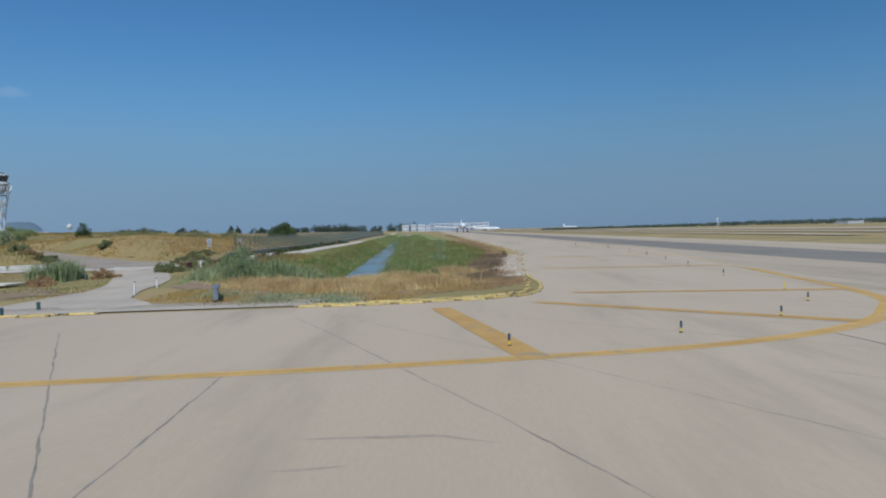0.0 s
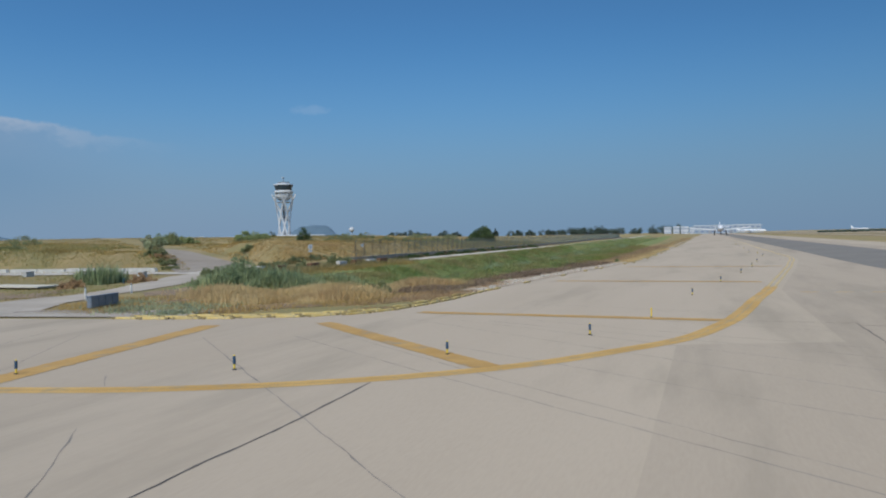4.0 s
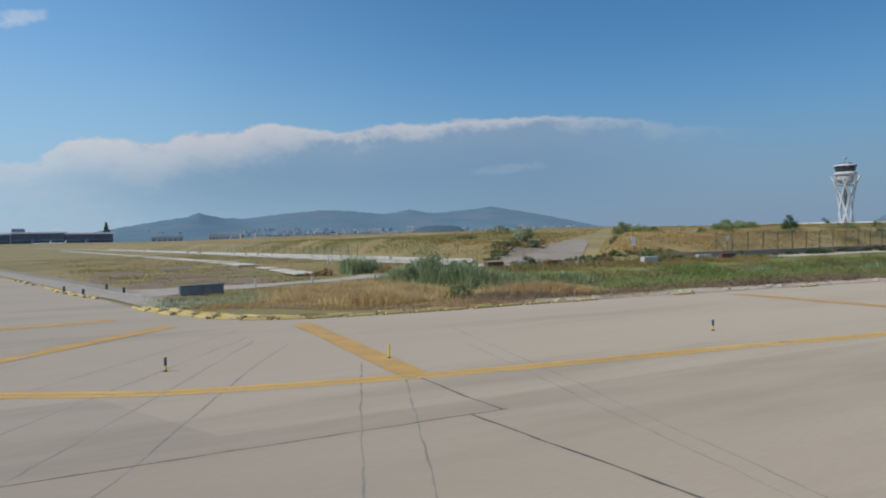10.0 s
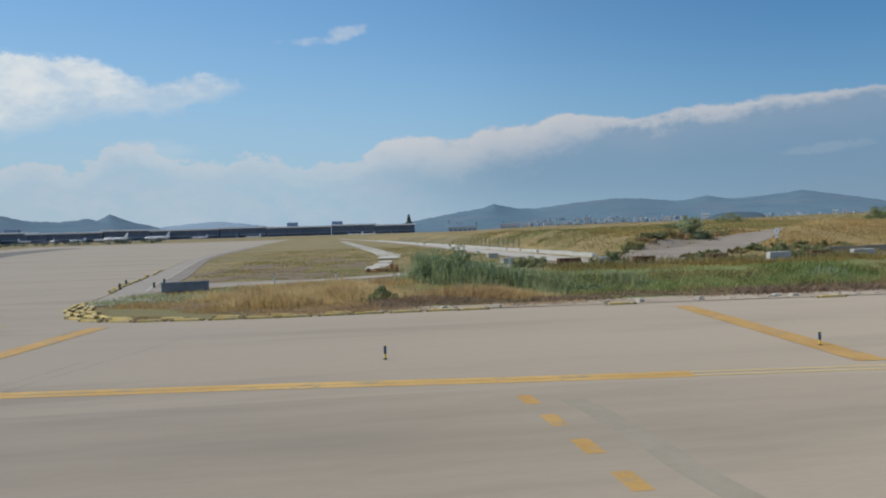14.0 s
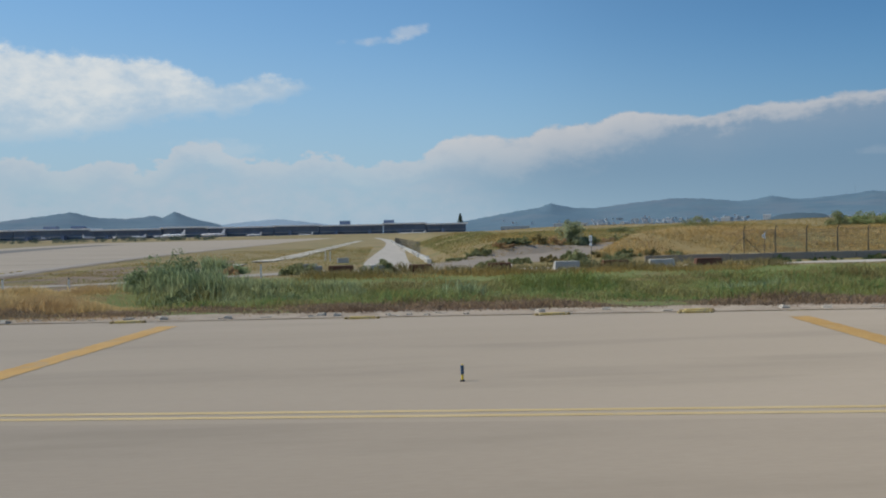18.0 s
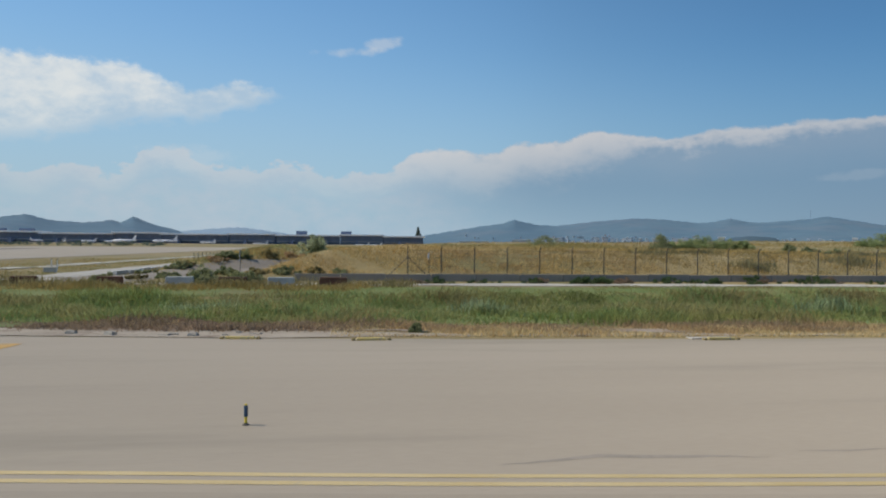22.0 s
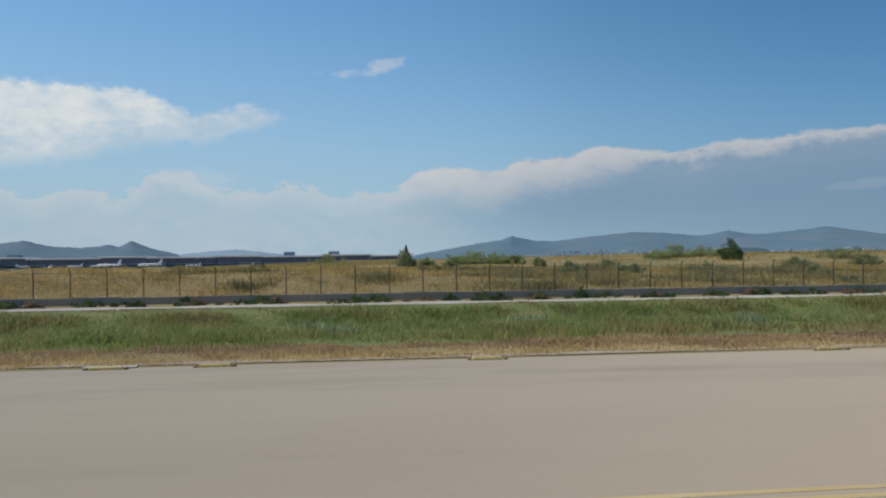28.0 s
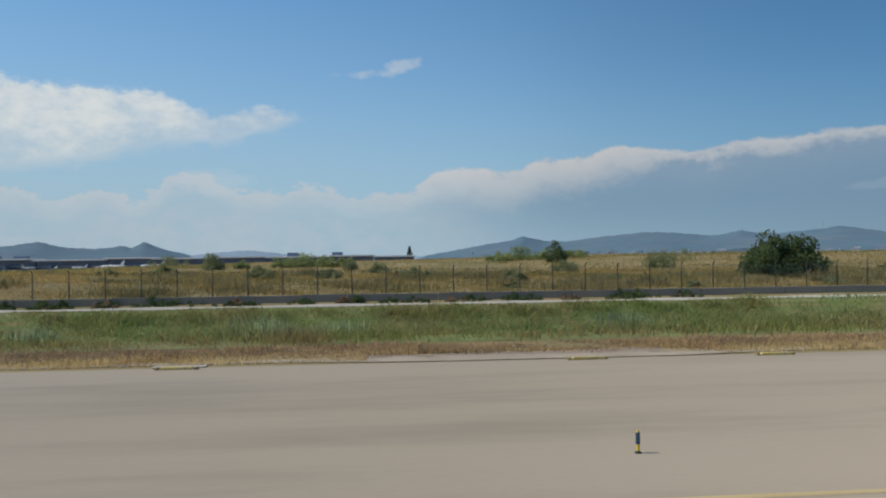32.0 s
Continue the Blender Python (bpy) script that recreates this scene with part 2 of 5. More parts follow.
concrete = material("pale_concrete", (0.402, 0.327, 0.240), (0.452, 0.372, 0.278), 0.07, 0.85, 0.012, 9.0, ((0.335, 0.278, 0.203), 0.12, 0.48, 0.72), stretch=(0.28, 1.6, 1))
bleached = material("bleached_concrete", (0.50, 0.46, 0.375), (0.63, 0.585, 0.49), 0.4, 0.9, 0.15, 10.0, ((0.42, 0.38, 0.29), 0.7, 0.56, 0.72))
worn_concrete = material("tyre_worn_concrete", (0.372, 0.302, 0.222), (0.422, 0.347, 0.259), 0.07, 0.85, 0.012, 9.0, ((0.305, 0.253, 0.186), 0.12, 0.46, 0.70), stretch=(0.28, 1.6, 1))
old_concrete = material("weathered_concrete", (0.43, 0.385, 0.32), (0.55, 0.50, 0.425), 0.5, 0.9, 0.2, 14.0, ((0.24, 0.21, 0.18), 0.8, 0.55, 0.75))
asphalt = material("grey_asphalt", (0.165, 0.15, 0.128), (0.215, 0.195, 0.168), 0.1, 0.9, 0.15, 12.0)
track_gravel = material("gravel_track", (0.34, 0.29, 0.235), (0.44, 0.385, 0.315), 0.25, 0.95, 0.3, 6.0)
dirt_track = material("grey_dirt_track", (0.25, 0.21, 0.165), (0.335, 0.285, 0.23), 0.25, 0.95, 0.2, 6.0)
brown_soil = material("dark_brown_soil", (0.19, 0.135, 0.085), (0.30, 0.215, 0.14), 0.6, 0.95, 0.3, 6.0)
pale_soil = material("pale_grit", (0.36, 0.29, 0.215), (0.47, 0.385, 0.29), 0.5, 0.95, 0.3, 6.0, ((0.27, 0.20, 0.14), 0.6, 0.52, 0.68))
soil = material("bare_soil", (0.27, 0.20, 0.15), (0.42, 0.34, 0.26), 0.4, 0.95, 0.4, 6.0)
ground_mat = material("dry_grass_ground", (0.255, 0.195, 0.085), (0.36, 0.265, 0.115), 0.06, 0.95, 0.3, 1.3, ((0.225, 0.192, 0.076), 0.045, 0.46, 0.60))
bank_mat = material("green_bank", (0.13, 0.18, 0.045), (0.22, 0.24, 0.08), 0.12, 0.95, 0.5, 2.0, ((0.22, 0.17, 0.075), 0.1, 0.55, 0.7))
wall_grey = material("dirty_grey_wall", (0.27, 0.24, 0.205), (0.37, 0.33, 0.28), 0.4, 0.9, 0.2, 8.0, ((0.15, 0.135, 0.115), 0.7, 0.52, 0.7))
yellow_paint = material("worn_yellow_paint", (0.55, 0.325, 0.088), (0.67, 0.425, 0.14), 0.5, 0.75, 0.05, 9.0, ((0.40, 0.305, 0.17), 1.1, 0.50, 0.72))
pale_yellow = material("faded_yellow_paint", (0.54, 0.40, 0.18), (0.62, 0.48, 0.25), 0.5, 0.7, 0.1, 16.0, ((0.42, 0.36, 0.26), 1.8, 0.58, 0.75))
old_yellow = material("old_ochre_paint", (0.46, 0.265, 0.072), (0.57, 0.35, 0.115), 0.6, 0.8, 0.05, 9.0, ((0.37, 0.28, 0.17), 0.9, 0.52, 0.70))
tar = material("tar_seal", (0.06, 0.052, 0.045), (0.14, 0.125, 0.105), 1.5, 0.8, 0.0, 9.0)
faint_tar = material("worn_joint", (0.18, 0.16, 0.135), (0.30, 0.265, 0.22), 0.5, 0.85, 0.0, 5.0)
faint_seal = material("faint_seal", (0.30, 0.265, 0.20), (0.36, 0.31, 0.235), 0.8, 0.9, 0.0, 6.0)
rubber_mark = material("tyre_mark", (0.29, 0.245, 0.19), (0.37, 0.31, 0.245), 1.5, 0.85, 0.0, 7.0)
block_yellow = material("chalky_yellow_block", (0.50, 0.355, 0.10), (0.66, 0.52, 0.22), 2.0, 0.75, 0.2, 25.0, ((0.30, 0.26, 0.18), 4.0, 0.55, 0.7), per_object=0.15)
block_dark = material("darker_yellow_end", (0.20, 0.15, 0.06), (0.34, 0.26, 0.11), 3.0, 0.8, 0.1, 30.0)
block_black = material("black_rubber", (0.035, 0.033, 0.03), (0.07, 0.065, 0.06), 3.0, 0.7, 0.1, 30.0)
blue_sleeve = material("blue_reflective_sleeve", (0.014, 0.05, 0.105), (0.028, 0.085, 0.16), 3.0, 0.35)
yellow_plastic = material("yellow_plastic", (0.66, 0.47, 0.03), (0.75, 0.56, 0.06), 4.0, 0.45)
dark_teal = material("dark_teal_plastic", (0.02, 0.06, 0.07), (0.04, 0.09, 0.10), 4.0, 0.5)
sign_grey = material("grey_painted_metal", (0.16, 0.19, 0.22), (0.24, 0.27, 0.30), 2.0, 0.5, 0.0, 20.0, metal=0.3)
white_paint = material("white_paint", (0.72, 0.72, 0.70), (0.82, 0.82, 0.80), 1.0, 0.5)
white_block = material("whitewashed_concrete", (0.44, 0.43, 0.40), (0.58, 0.57, 0.53), 1.2, 0.85, 0.2, 12.0, ((0.36, 0.34, 0.30), 1.6, 0.58, 0.75))
rust_block = material("rusty_brown_block", (0.12, 0.05, 0.03), (0.20, 0.10, 0.06), 1.2, 0.9, 0.3, 10.0)
galvanised = material("dark_galvanised_steel", (0.085, 0.076, 0.063), (0.13, 0.118, 0.10), 2.0, 0.6, metal=0.1)
net_green = material("green_coated_wire", (0.10, 0.13, 0.11), (0.15, 0.18, 0.15), 2.0, 0.6)
straw = foliage("dry_straw", (0.64, 0.475, 0.225), (0.78, 0.61, 0.325), 0.25, 0.16, patch=(0.56, 0.39, 0.20), patch_scale=0.2)
rusty_straw = foliage("reddish_dry_weed", (0.44, 0.29, 0.165), (0.58, 0.41, 0.23), 0.3, 0.18, patch=(0.38, 0.28, 0.175), patch_scale=0.16)
brown_weed = foliage("brown_dead_weed", (0.27, 0.19, 0.13), (0.39, 0.285, 0.20), 0.3, 0.2, patch=(0.30, 0.23, 0.16), patch_scale=0.2)
reed = foliage("green_reed", (0.175, 0.275, 0.09), (0.34, 0.41, 0.175), 0.5, 0.25, patch=(0.37, 0.345, 0.16), patch_scale=0.11)
reed_grey = foliage("grey_green_reed", (0.28, 0.345, 0.185), (0.46, 0.50, 0.275), 0.9, 0.35, 0.6)
reed_deep = foliage("deep_green_reed", (0.235, 0.31, 0.165), (0.42, 0.48, 0.265), 0.9, 0.4, 0.6)
reed_shrub = foliage("reedbed_shrub_leaves", (0.19, 0.255, 0.135), (0.31, 0.37, 0.20), 0.5, 0.35)
field_straw = foliage("field_straw", (0.46, 0.315, 0.115), (0.61, 0.425, 0.165), 0.05, 0.18, patch=(0.36, 0.27, 0.105), patch_scale=0.06)
field_olive = foliage("olive_field_grass", (0.34, 0.255, 0.095), (0.50, 0.36, 0.14), 0.07, 0.18, patch=(0.27, 0.235, 0.09), patch_scale=0.06)
pale_grass = foliage("yellow_green_grass", (0.24, 0.275, 0.085), (0.39, 0.345, 0.14), 0.1, 0.18, patch=(0.33, 0.265, 0.125), patch_scale=0.1)
meadow_green = foliage("olive_green_meadow", (0.235, 0.25, 0.095), (0.37, 0.345, 0.145), 0.06, 0.2, patch=(0.40, 0.315, 0.13), patch_scale=0.045)
leaf = foliage("dark_leaves", (0.085, 0.13, 0.06), (0.145, 0.195, 0.09), 0.4, 0.35)
# leaves of far trees, greyed with painted haze
leaf_far = foliage("haze_tinted_leaves", (0.105, 0.145, 0.12), (0.15, 0.19, 0.15), 0.2, 0.3)
olive_leaf = foliage("olive_shrub_leaves", (0.225, 0.255, 0.125), (0.35, 0.365, 0.195), 0.4, 0.25)
light_leaf = foliage("light_green_leaves", (0.25, 0.315, 0.135), (0.39, 0.435, 0.205), 0.4, 0.25)
scrub_leaf = foliage("olive_brown_scrub", (0.24, 0.21, 0.10), (0.36, 0.30, 0.145), 0.4, 0.25)
sage_leaf = foliage("sage_green_leaves", (0.36, 0.40, 0.245), (0.52, 0.56, 0.345), 0.5, 0.28, 0.6)
bark = material("bark", (0.09, 0.065, 0.045), (0.15, 0.115, 0.08), 2.0, 0.9, 0.3, 20.0)
# distance haze is blended into the four hill colours
hill_mat = material("haze_tinted_blue_hill", (0.088, 0.166, 0.226), (0.122, 0.205, 0.258), 0.004, 1.0, 0.0, 0.02, ((0.135, 0.195, 0.245), 0.0035, 0.50, 0.66))
knoll_mat = material("haze_tinted_dark_wood", (0.065, 0.115, 0.15), (0.085, 0.135, 0.17), 0.01, 1.0, 0.0, 0.05)
mound_mat = material("haze_tinted_grey_hill", (0.105, 0.165, 0.22), (0.125, 0.19, 0.24), 0.01, 1.0, 0.0, 0.05)
far_hill_mat = material("haze_tinted_far_hill", (0.255, 0.355, 0.44), (0.285, 0.385, 0.47), 0.002, 1.0)
# far glazing and walls: aerial haze and sunlit paleness mixed into the colours
term_glass = material("haze_tinted_blue_glazing", (0.145, 0.205, 0.32), (0.19, 0.255, 0.375), 0.01, 0.85, 0.0, 0.06)
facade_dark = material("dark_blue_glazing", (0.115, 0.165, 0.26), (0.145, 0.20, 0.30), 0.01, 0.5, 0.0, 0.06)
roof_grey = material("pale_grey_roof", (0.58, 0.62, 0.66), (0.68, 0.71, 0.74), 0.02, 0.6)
far_white = material("haze_tinted_pale_grey", (0.30, 0.36, 0.42), (0.40, 0.45, 0.50), 0.02, 0.9, per_object=0.2)
haze_white = material("haze_tinted_white_wall", (0.43, 0.46, 0.49), (0.52, 0.545, 0.565), 0.02, 0.8, per_object=0.2)
haze_brick = material("haze_tinted_brick_wall", (0.36, 0.36, 0.38), (0.44, 0.42, 0.43), 0.02, 0.9, per_object=0.25)
tower_white = material("tower_white_concrete", (0.46, 0.48, 0.49), (0.58, 0.59, 0.59), 0.05, 0.7)
tower_glass = material("tower_dark_glass", (0.03, 0.045, 0.06), (0.05, 0.07, 0.085), 0.1, 0.2)
plane_white = material("aircraft_white", (0.74, 0.75, 0.76), (0.82, 0.82, 0.82), 0.05, 0.35)
plane_grey = material("aircraft_grey_metal", (0.25, 0.27, 0.30), (0.36, 0.38, 0.40), 0.2, 0.4, metal=0.4)
water_mat = bpy.data.materials.new("still_water")
water_mat.use_nodes = True
kw = Nodes(water_mat.node_tree)
wb = water_mat.node_tree.nodes["Principled BSDF"]
wb.inputs["Base Color"].default_value, wb.inputs["Roughness"].default_value = (0.05, 0.075, 0.075, 1), 0.08
wbump = kw.add("ShaderNodeBump")
wbump.inputs["Strength"].default_value = 0.25
kw.put(wbump.inputs["Height"], kw.noise(kw.add("ShaderNodeTexCoord").outputs["Object"], 2.5, 3))
kw.put(wb.inputs["Normal"], wbump.outputs[0])

# ---- mesh helpers ----
rng = np.random.default_rng(7)


def mesh_object(name, verts, faces, mat, parent=None, smooth=False):
    me = bpy.data.meshes.new(name)
    me.from_pydata([tuple(map(float, v)) for v in verts], [], faces)
    me.materials.append(mat)
    if smooth:
        me.polygons.foreach_set("use_smooth", [True] * len(me.polygons))
    me.update()
    ob = new(name, me)
    ob.parent = parent
    return ob


def part(name, bm, mat, parent=None, label=""):
    me = bpy.data.meshes.new(name)
    bm.normal_update()
    bm.to_mesh(me)
    bm.free()
    me.materials.append(mat)
    ob = new(name, me)
    ob.parent = parent
    if label:
        tagged(ob, label)
    return ob


def box(sx, sy, sz, at=(0, 0, 0), bevel=0.0, turn=0.0, taper=1.0):
    """A block standing on at, its top scaled by taper."""
    bm = bmesh.new()
    bmesh.ops.create_cube(bm, size=1.0)
    for v in bm.verts:
        k = taper if v.co.z > 0 else 1.0
        v.co = Vector((v.co.x * sx * k, v.co.y * sy * k, (v.co.z + 0.5) * sz))
    if bevel:
        bmesh.ops.bevel(bm, geom=list(bm.edges), offset=bevel, segments=2, affect="EDGES", profile=0.6)
    bm.transform(pose(*at, 0, 0, turn))
    return bm


def tube(a, b, r0, r1=None, n=8):
    """A closed round bar from a to b."""
    bm = bmesh.new()
    a, b = Vector(a), Vector(b)
    d = b - a
    bmesh.ops.create_cone(bm, cap_ends=True, segments=n, radius1=r0, radius2=r0 if r1 is None else r1, depth=d.length)
    bm.transform(Matrix.Translation((a + b) / 2) @ d.to_track_quat("Z", "Y").to_matrix().to_4x4())
    return bm


def lathe(profile, n=24):
    """A turned solid from (radius, height) pairs."""
    bm = bmesh.new()
    rings = [[bm.verts.new((r * math.cos(2 * math.pi * i / n), r * math.sin(2 * math.pi * i / n), z)) for i in range(n)] for r, z in profile]
    for lo, hi in zip(rings, rings[1:]):
        for i in range(n):
            bm.faces.new((lo[i], lo[(i + 1) % n], hi[(i + 1) % n], hi[i]))
    bm.faces.new(rings[0][::-1])
    bm.faces.new(rings[-1])
    return bm


def empty(name, at, turn=0.0, label="", category="", group="", kind=""):
    ob = new(name)
    ob.matrix_basis = pose(*at, 0, 0, turn)
    return tagged(ob, label, category, group, kind)


def smooth_line(pts, step=1.0):
    """Points at about even steps along a smooth curve through pts."""
    p = np.array([pts[0], *pts, pts[-1]], float)
    out = []
    for i in range(1, len(p) - 2):
        n = max(1, int(np.linalg.norm(p[i + 1] - p[i]) / step))
        for s in np.arange(n) / n:
            a, b, c, d = p[i - 1:i + 3]
            h0, h1, h2 = (max(1e-6, float(np.linalg.norm(w_))) for w_ in (b - a, c - b, d - c))
            m0 = (c - b) if h0 < 1e-5 else ((b - a) / h0 * h1 + (c - b) / h1 * h0) / (h0 + h1) * h1
            m1 = (c - b) if h2 < 1e-5 else ((c - b) / h1 * h2 + (d - c) / h2 * h1) / (h1 + h2) * h1
            out.append((2 * s ** 3 - 3 * s * s + 1) * b + (s ** 3 - 2 * s * s + s) * m0 + (3 * s * s - 2 * s ** 3) * c + (s ** 3 - s * s) * m1)
    return np.array(out + [p[-1]])


def sst(x, lo, hi):
    k = np.clip((x - lo) / (hi - lo), 0, 1)
    return k * k * (3 - 2 * k)


# ---- lie of the land ----
NORTH_EDGE = smooth_line([(-49.0, 37.4), (-46.8, 36.4), (-44, 35.9), (-40, 35.55), (-36, 35.5), (-32, 35.3), (-25, 34.9), (-15.5, 33.9), (-4, 32.7), (5, 31.5), (15, 30.4),
                          (28, 29.6), (42, 29.3), (70, 29.3), (110, 28.9), (160, 28.8), (400, 28.8), (1500, 28.8)], 2.0)
WEST_EDGE = smooth_line([(-49.0, 37.4), (-50.5, 39.4), (-51.7, 43), (-52.6, 48.5), (-53.2, 56), (-54.2, 63), (-55.8, 80), (-58.5, 105), (-63, 150),
                         (-67, 250), (-72, 500), (-90, 1300)], 2.0)


def edge_y(x):
    return np.interp(x, NORTH_EDGE[:, 0], NORTH_EDGE[:, 1])


def edge_x(y):
    return np.interp(y, WEST_EDGE[:, 1], WEST_EDGE[:, 0])


def channel_y(x):
    return 48.3 + 0.028 * (np.clip(x, -40, 900) + 18)


def swell(x, y, s):
    return np.sin(x / s + 1.7) * np.cos(y / s * 1.3 + 0.4) + 0.5 * np.sin((x + y) / s * 2.1)


def height(x, y):
    """Height of the open ground at a place, metres."""
    x, y = np.asarray(x, float), np.asarray(y, float)
    off = np.minimum(x - edge_x(y), np.where(x > -49, y - edge_y(x), 99.0))
    off = np.where(y < 37.4, np.where(x > -49, y - edge_y(x), -1.0), off)
    z = -0.105 + 0.12 * sst(off, -1.5, 0.3)
    d = np.abs(y - channel_y(x))
    z = z - 1.45 * (1 - sst(d, 2.2, 7.5)) * sst(x, -37, -30) * (1 - sst(x, 1200, 1500))
    z = z + 0.40 * sst(y, 55, 61) * sst(x, -45, -18)
    left = sst(x, -8.5, 4)
    crest = 2.6 + 1.2 * sst(x, 10, 70) + 1.2 * sst(x, 80, 190)
    rise = 0.62 * sst(y, 67.5, 71) + 0.9 * sst(y, 71, 92) + (crest - 1.5) * sst(y, 85, 190) + 1.2 * sst(x, 0, 75) * sst(y, 150, 300)
    far = 1 - 0.5 * sst(y, 350, 900)
    berm = (1.35 + 0.6 * (1 - sst(x, 18, 45))) * sst(y, 70.5, 79) * (1 - sst(y, 84, np.where(x < 30, 97, 150))) * sst(x, 3, 11) * (1 - sst(x, 55, 115))
    west = 0.9 * sst(y, 76, 100) * (1 - sst(y, 130, 220)) * sst(x, -8.8, -3.5) * (1 - sst(x, 2, 10))
    z = z + (rise * left + west + berm) * far * (1 - 0.45 * sst(x, 260, 500))
    z = z + (0.10 * swell(x, y, 9.0) + 0.22 * swell(x, y, 31.0)) * sst(y, 74, 100) * left
    cut = (1 - sst(np.abs((x - 2) - (y - 79.5)) / 1.414, 4.6, 8.5)) * sst(y, 69, 75) * (1 - sst(y, 112, 135))
    z = z * (1 - cut) + np.interp(y, [68, 78, 88, 98, 108, 118], [0.42, 0.55, 1.0, 1.65, 2.3, 2.6]) * cut
    z = z + 0.03 * swell(x, y, 2.3) * sst(off, 0.5, 4)
    return z


def hz(x, y):
    return float(height(x, y))


def axis(*runs):
    out = []
    for lo, hi, step in runs:
        out += list(np.arange(lo, hi, step))
    return np.array(out + [runs[-1][1]], float)


gx = axis((-4900, -900, 500), (-900, -200, 70), (-200, -80, 15), (-80, -30, 1.2), (-30, 170, 2.0), (170, 420, 8), (420, 1500, 60), (1500, 4900, 425))
gy = axis((-4900, -900, 500), (-900, -60, 70), (-60, 26, 10), (26, 64, 0.8), (64, 76, 0.8), (76, 130, 2), (130, 400, 9), (400, 1300, 75), (1300, 4900, 360))
GX, GY = np.meshgrid(gx, gy)
GZ = height(GX, GY)
nx = len(gx)
quads = [(j * nx + i, j * nx + i + 1, (j + 1) * nx + i + 1, (j + 1) * nx + i) for j in range(len(gy) - 1) for i in range(nx - 1)]
ground = mesh_object("ground", np.stack([GX, GY, GZ], -1).reshape(-1, 3), quads, ground_mat, smooth=True)
tagged(ground, "open airfield ground of sun-dried grass with green patches", "ground", kind="structure")


def ribbon(name, mid, width, lift, mat, drape=True, parent=None, across=1):
    """A strip along mid; lift above the ground, or its height where it is not draped."""
    mid = np.array(mid, float)
    width = np.broadcast_to(np.array(width, float), (len(mid),))
    d = np.gradient(mid, axis=0)
    nrm = np.stack([-d[:, 1], d[:, 0]], 1) / np.maximum(np.linalg.norm(d, axis=1), 1e-9)[:, None]
    rows = []
    for s in np.linspace(0.5, -0.5, across + 1):
        p = mid + nrm * (width * s)[:, None]
        z = height(p[:, 0], p[:, 1]) + lift if drape else np.full(len(p), lift)
        rows.append(np.c_[p, z])
    verts = np.concatenate(rows)
    n = len(mid)
    faces = [(k * n + i, (k + 1) * n + i, (k + 1) * n + i + 1, k * n + i + 1) for k in range(across) for i in range(n - 1)]
    return mesh_object(name, verts, faces, mat, parent)


# pavement: one slab with a real edge
ring = [(-430, 1150), (-300, 1300), *[tuple(p) for p in WEST_EDGE[::-1]], *[tuple(p) for p in NORTH_EDGE[1:]], (1500, -21), (30, -21), (-10, -30), (-60, -45),
        (-130, -45), (-137, 60), (-165, 200), (-210, 372), (-322, 769)]
bm = bmesh.new()
top = [bm.verts.new((x, y, 0.0)) for x, y in ring]
face = bm.faces.new(top)
low = bmesh.ops.extrude_face_region(bm, geom=[face])
for v in [g for g in low["geom"] if isinstance(g, bmesh.types.BMVert)]:
    v.co.z = -0.3
bmesh.ops.recalc_face_normals(bm, faces=bm.faces)
bmesh.ops.triangulate(bm, faces=[f for f in bm.faces if len(f.verts) > 4])
tagged(part("pavement", bm, concrete), "broad taxiway of pale sun-bleached concrete with dark joints", "taxiway", kind="structure")

# ---- paint and joints on the pavement ----
LINE = smooth_line([(-71.6, 60), (-70.75, 53), (-70.05, 47.6), (-69.4, 43.1), (-68.6, 38.95), (-67.5, 34.4), (-66.0, 31.0), (-63.9, 27.9), (-61.2, 25.3),
                    (-59.2, 24.0), (-56.3, 22.2), (-52.3, 20.95), (-50, 20.4), (-45, 19.6), (-39.7, 18.9), (-34, 18.0), (-25.5, 16.9), (-14.5, 15.5), (-5.7, 14.4),
                    (2.4, 13.4), (9.4, 12.7), (17, 11.8), (24, 11.2), (31, 10.9), (42, 11.0), (72, 11.2), (112, 11.2), (400, 11.2)], 1.0)
NEW_END = int(np.argmin(np.abs(LINE[:, 0] + 30)))


def shifted(line, s):
    d = np.gradient(line, axis=0)
    return line + s * np.stack([-d[:, 1], d[:, 0]], 1) / np.linalg.norm(d, axis=1)[:, None]


def marking(name, label, category="marking", group="pavement markings"):
    return empty(name, (0, 0, 0), 0, label, category, group, "structure")


double = marking("edge_line", "double yellow taxiway edge line, orange and fresh along the bend")
for s in (0.19, -0.19):
    ribbon("stripe", shifted(LINE[:NEW_END + 1], s), 0.345, 0.006, yellow_paint, False, double)
faded = marking("edge_line", "double yellow taxiway edge line, thin and faded along the straight")
for s in (0.21, -0.21):
    ribbon("stripe", shifted(LINE[NEW_END:], s), 0.19, 0.006, pale_yellow, False, faded)
for a, b, wd in (((-54.6, 41.85), (-68.9, 39.4), 0.97), ((-52.9, 37.25), (-62.75, 27.05), 0.85), ((-48.0, 34.6), (-50.0, 20.75), 0.85),
                 ((-22.6, 32.6), (-24.65, 17.7), 0.87), ((2.75, 29.5), (0.45, 14.2), 0.88)):
    run = np.linspace(a, b, 70)
    st = ribbon("shoulder_stripe", run, wd * (1 + rng.normal(0, 0.045, 70) - 0.12 * np.exp(-np.arange(70) / 2.0)), 0.010, old_yellow, False)
    tagged(st, "broad yellow shoulder stripe painted across the concrete", "marking", "shoulder stripes", "structure")
dashes = marking("dashed_line", "short orange dashes painted across the taxiway")
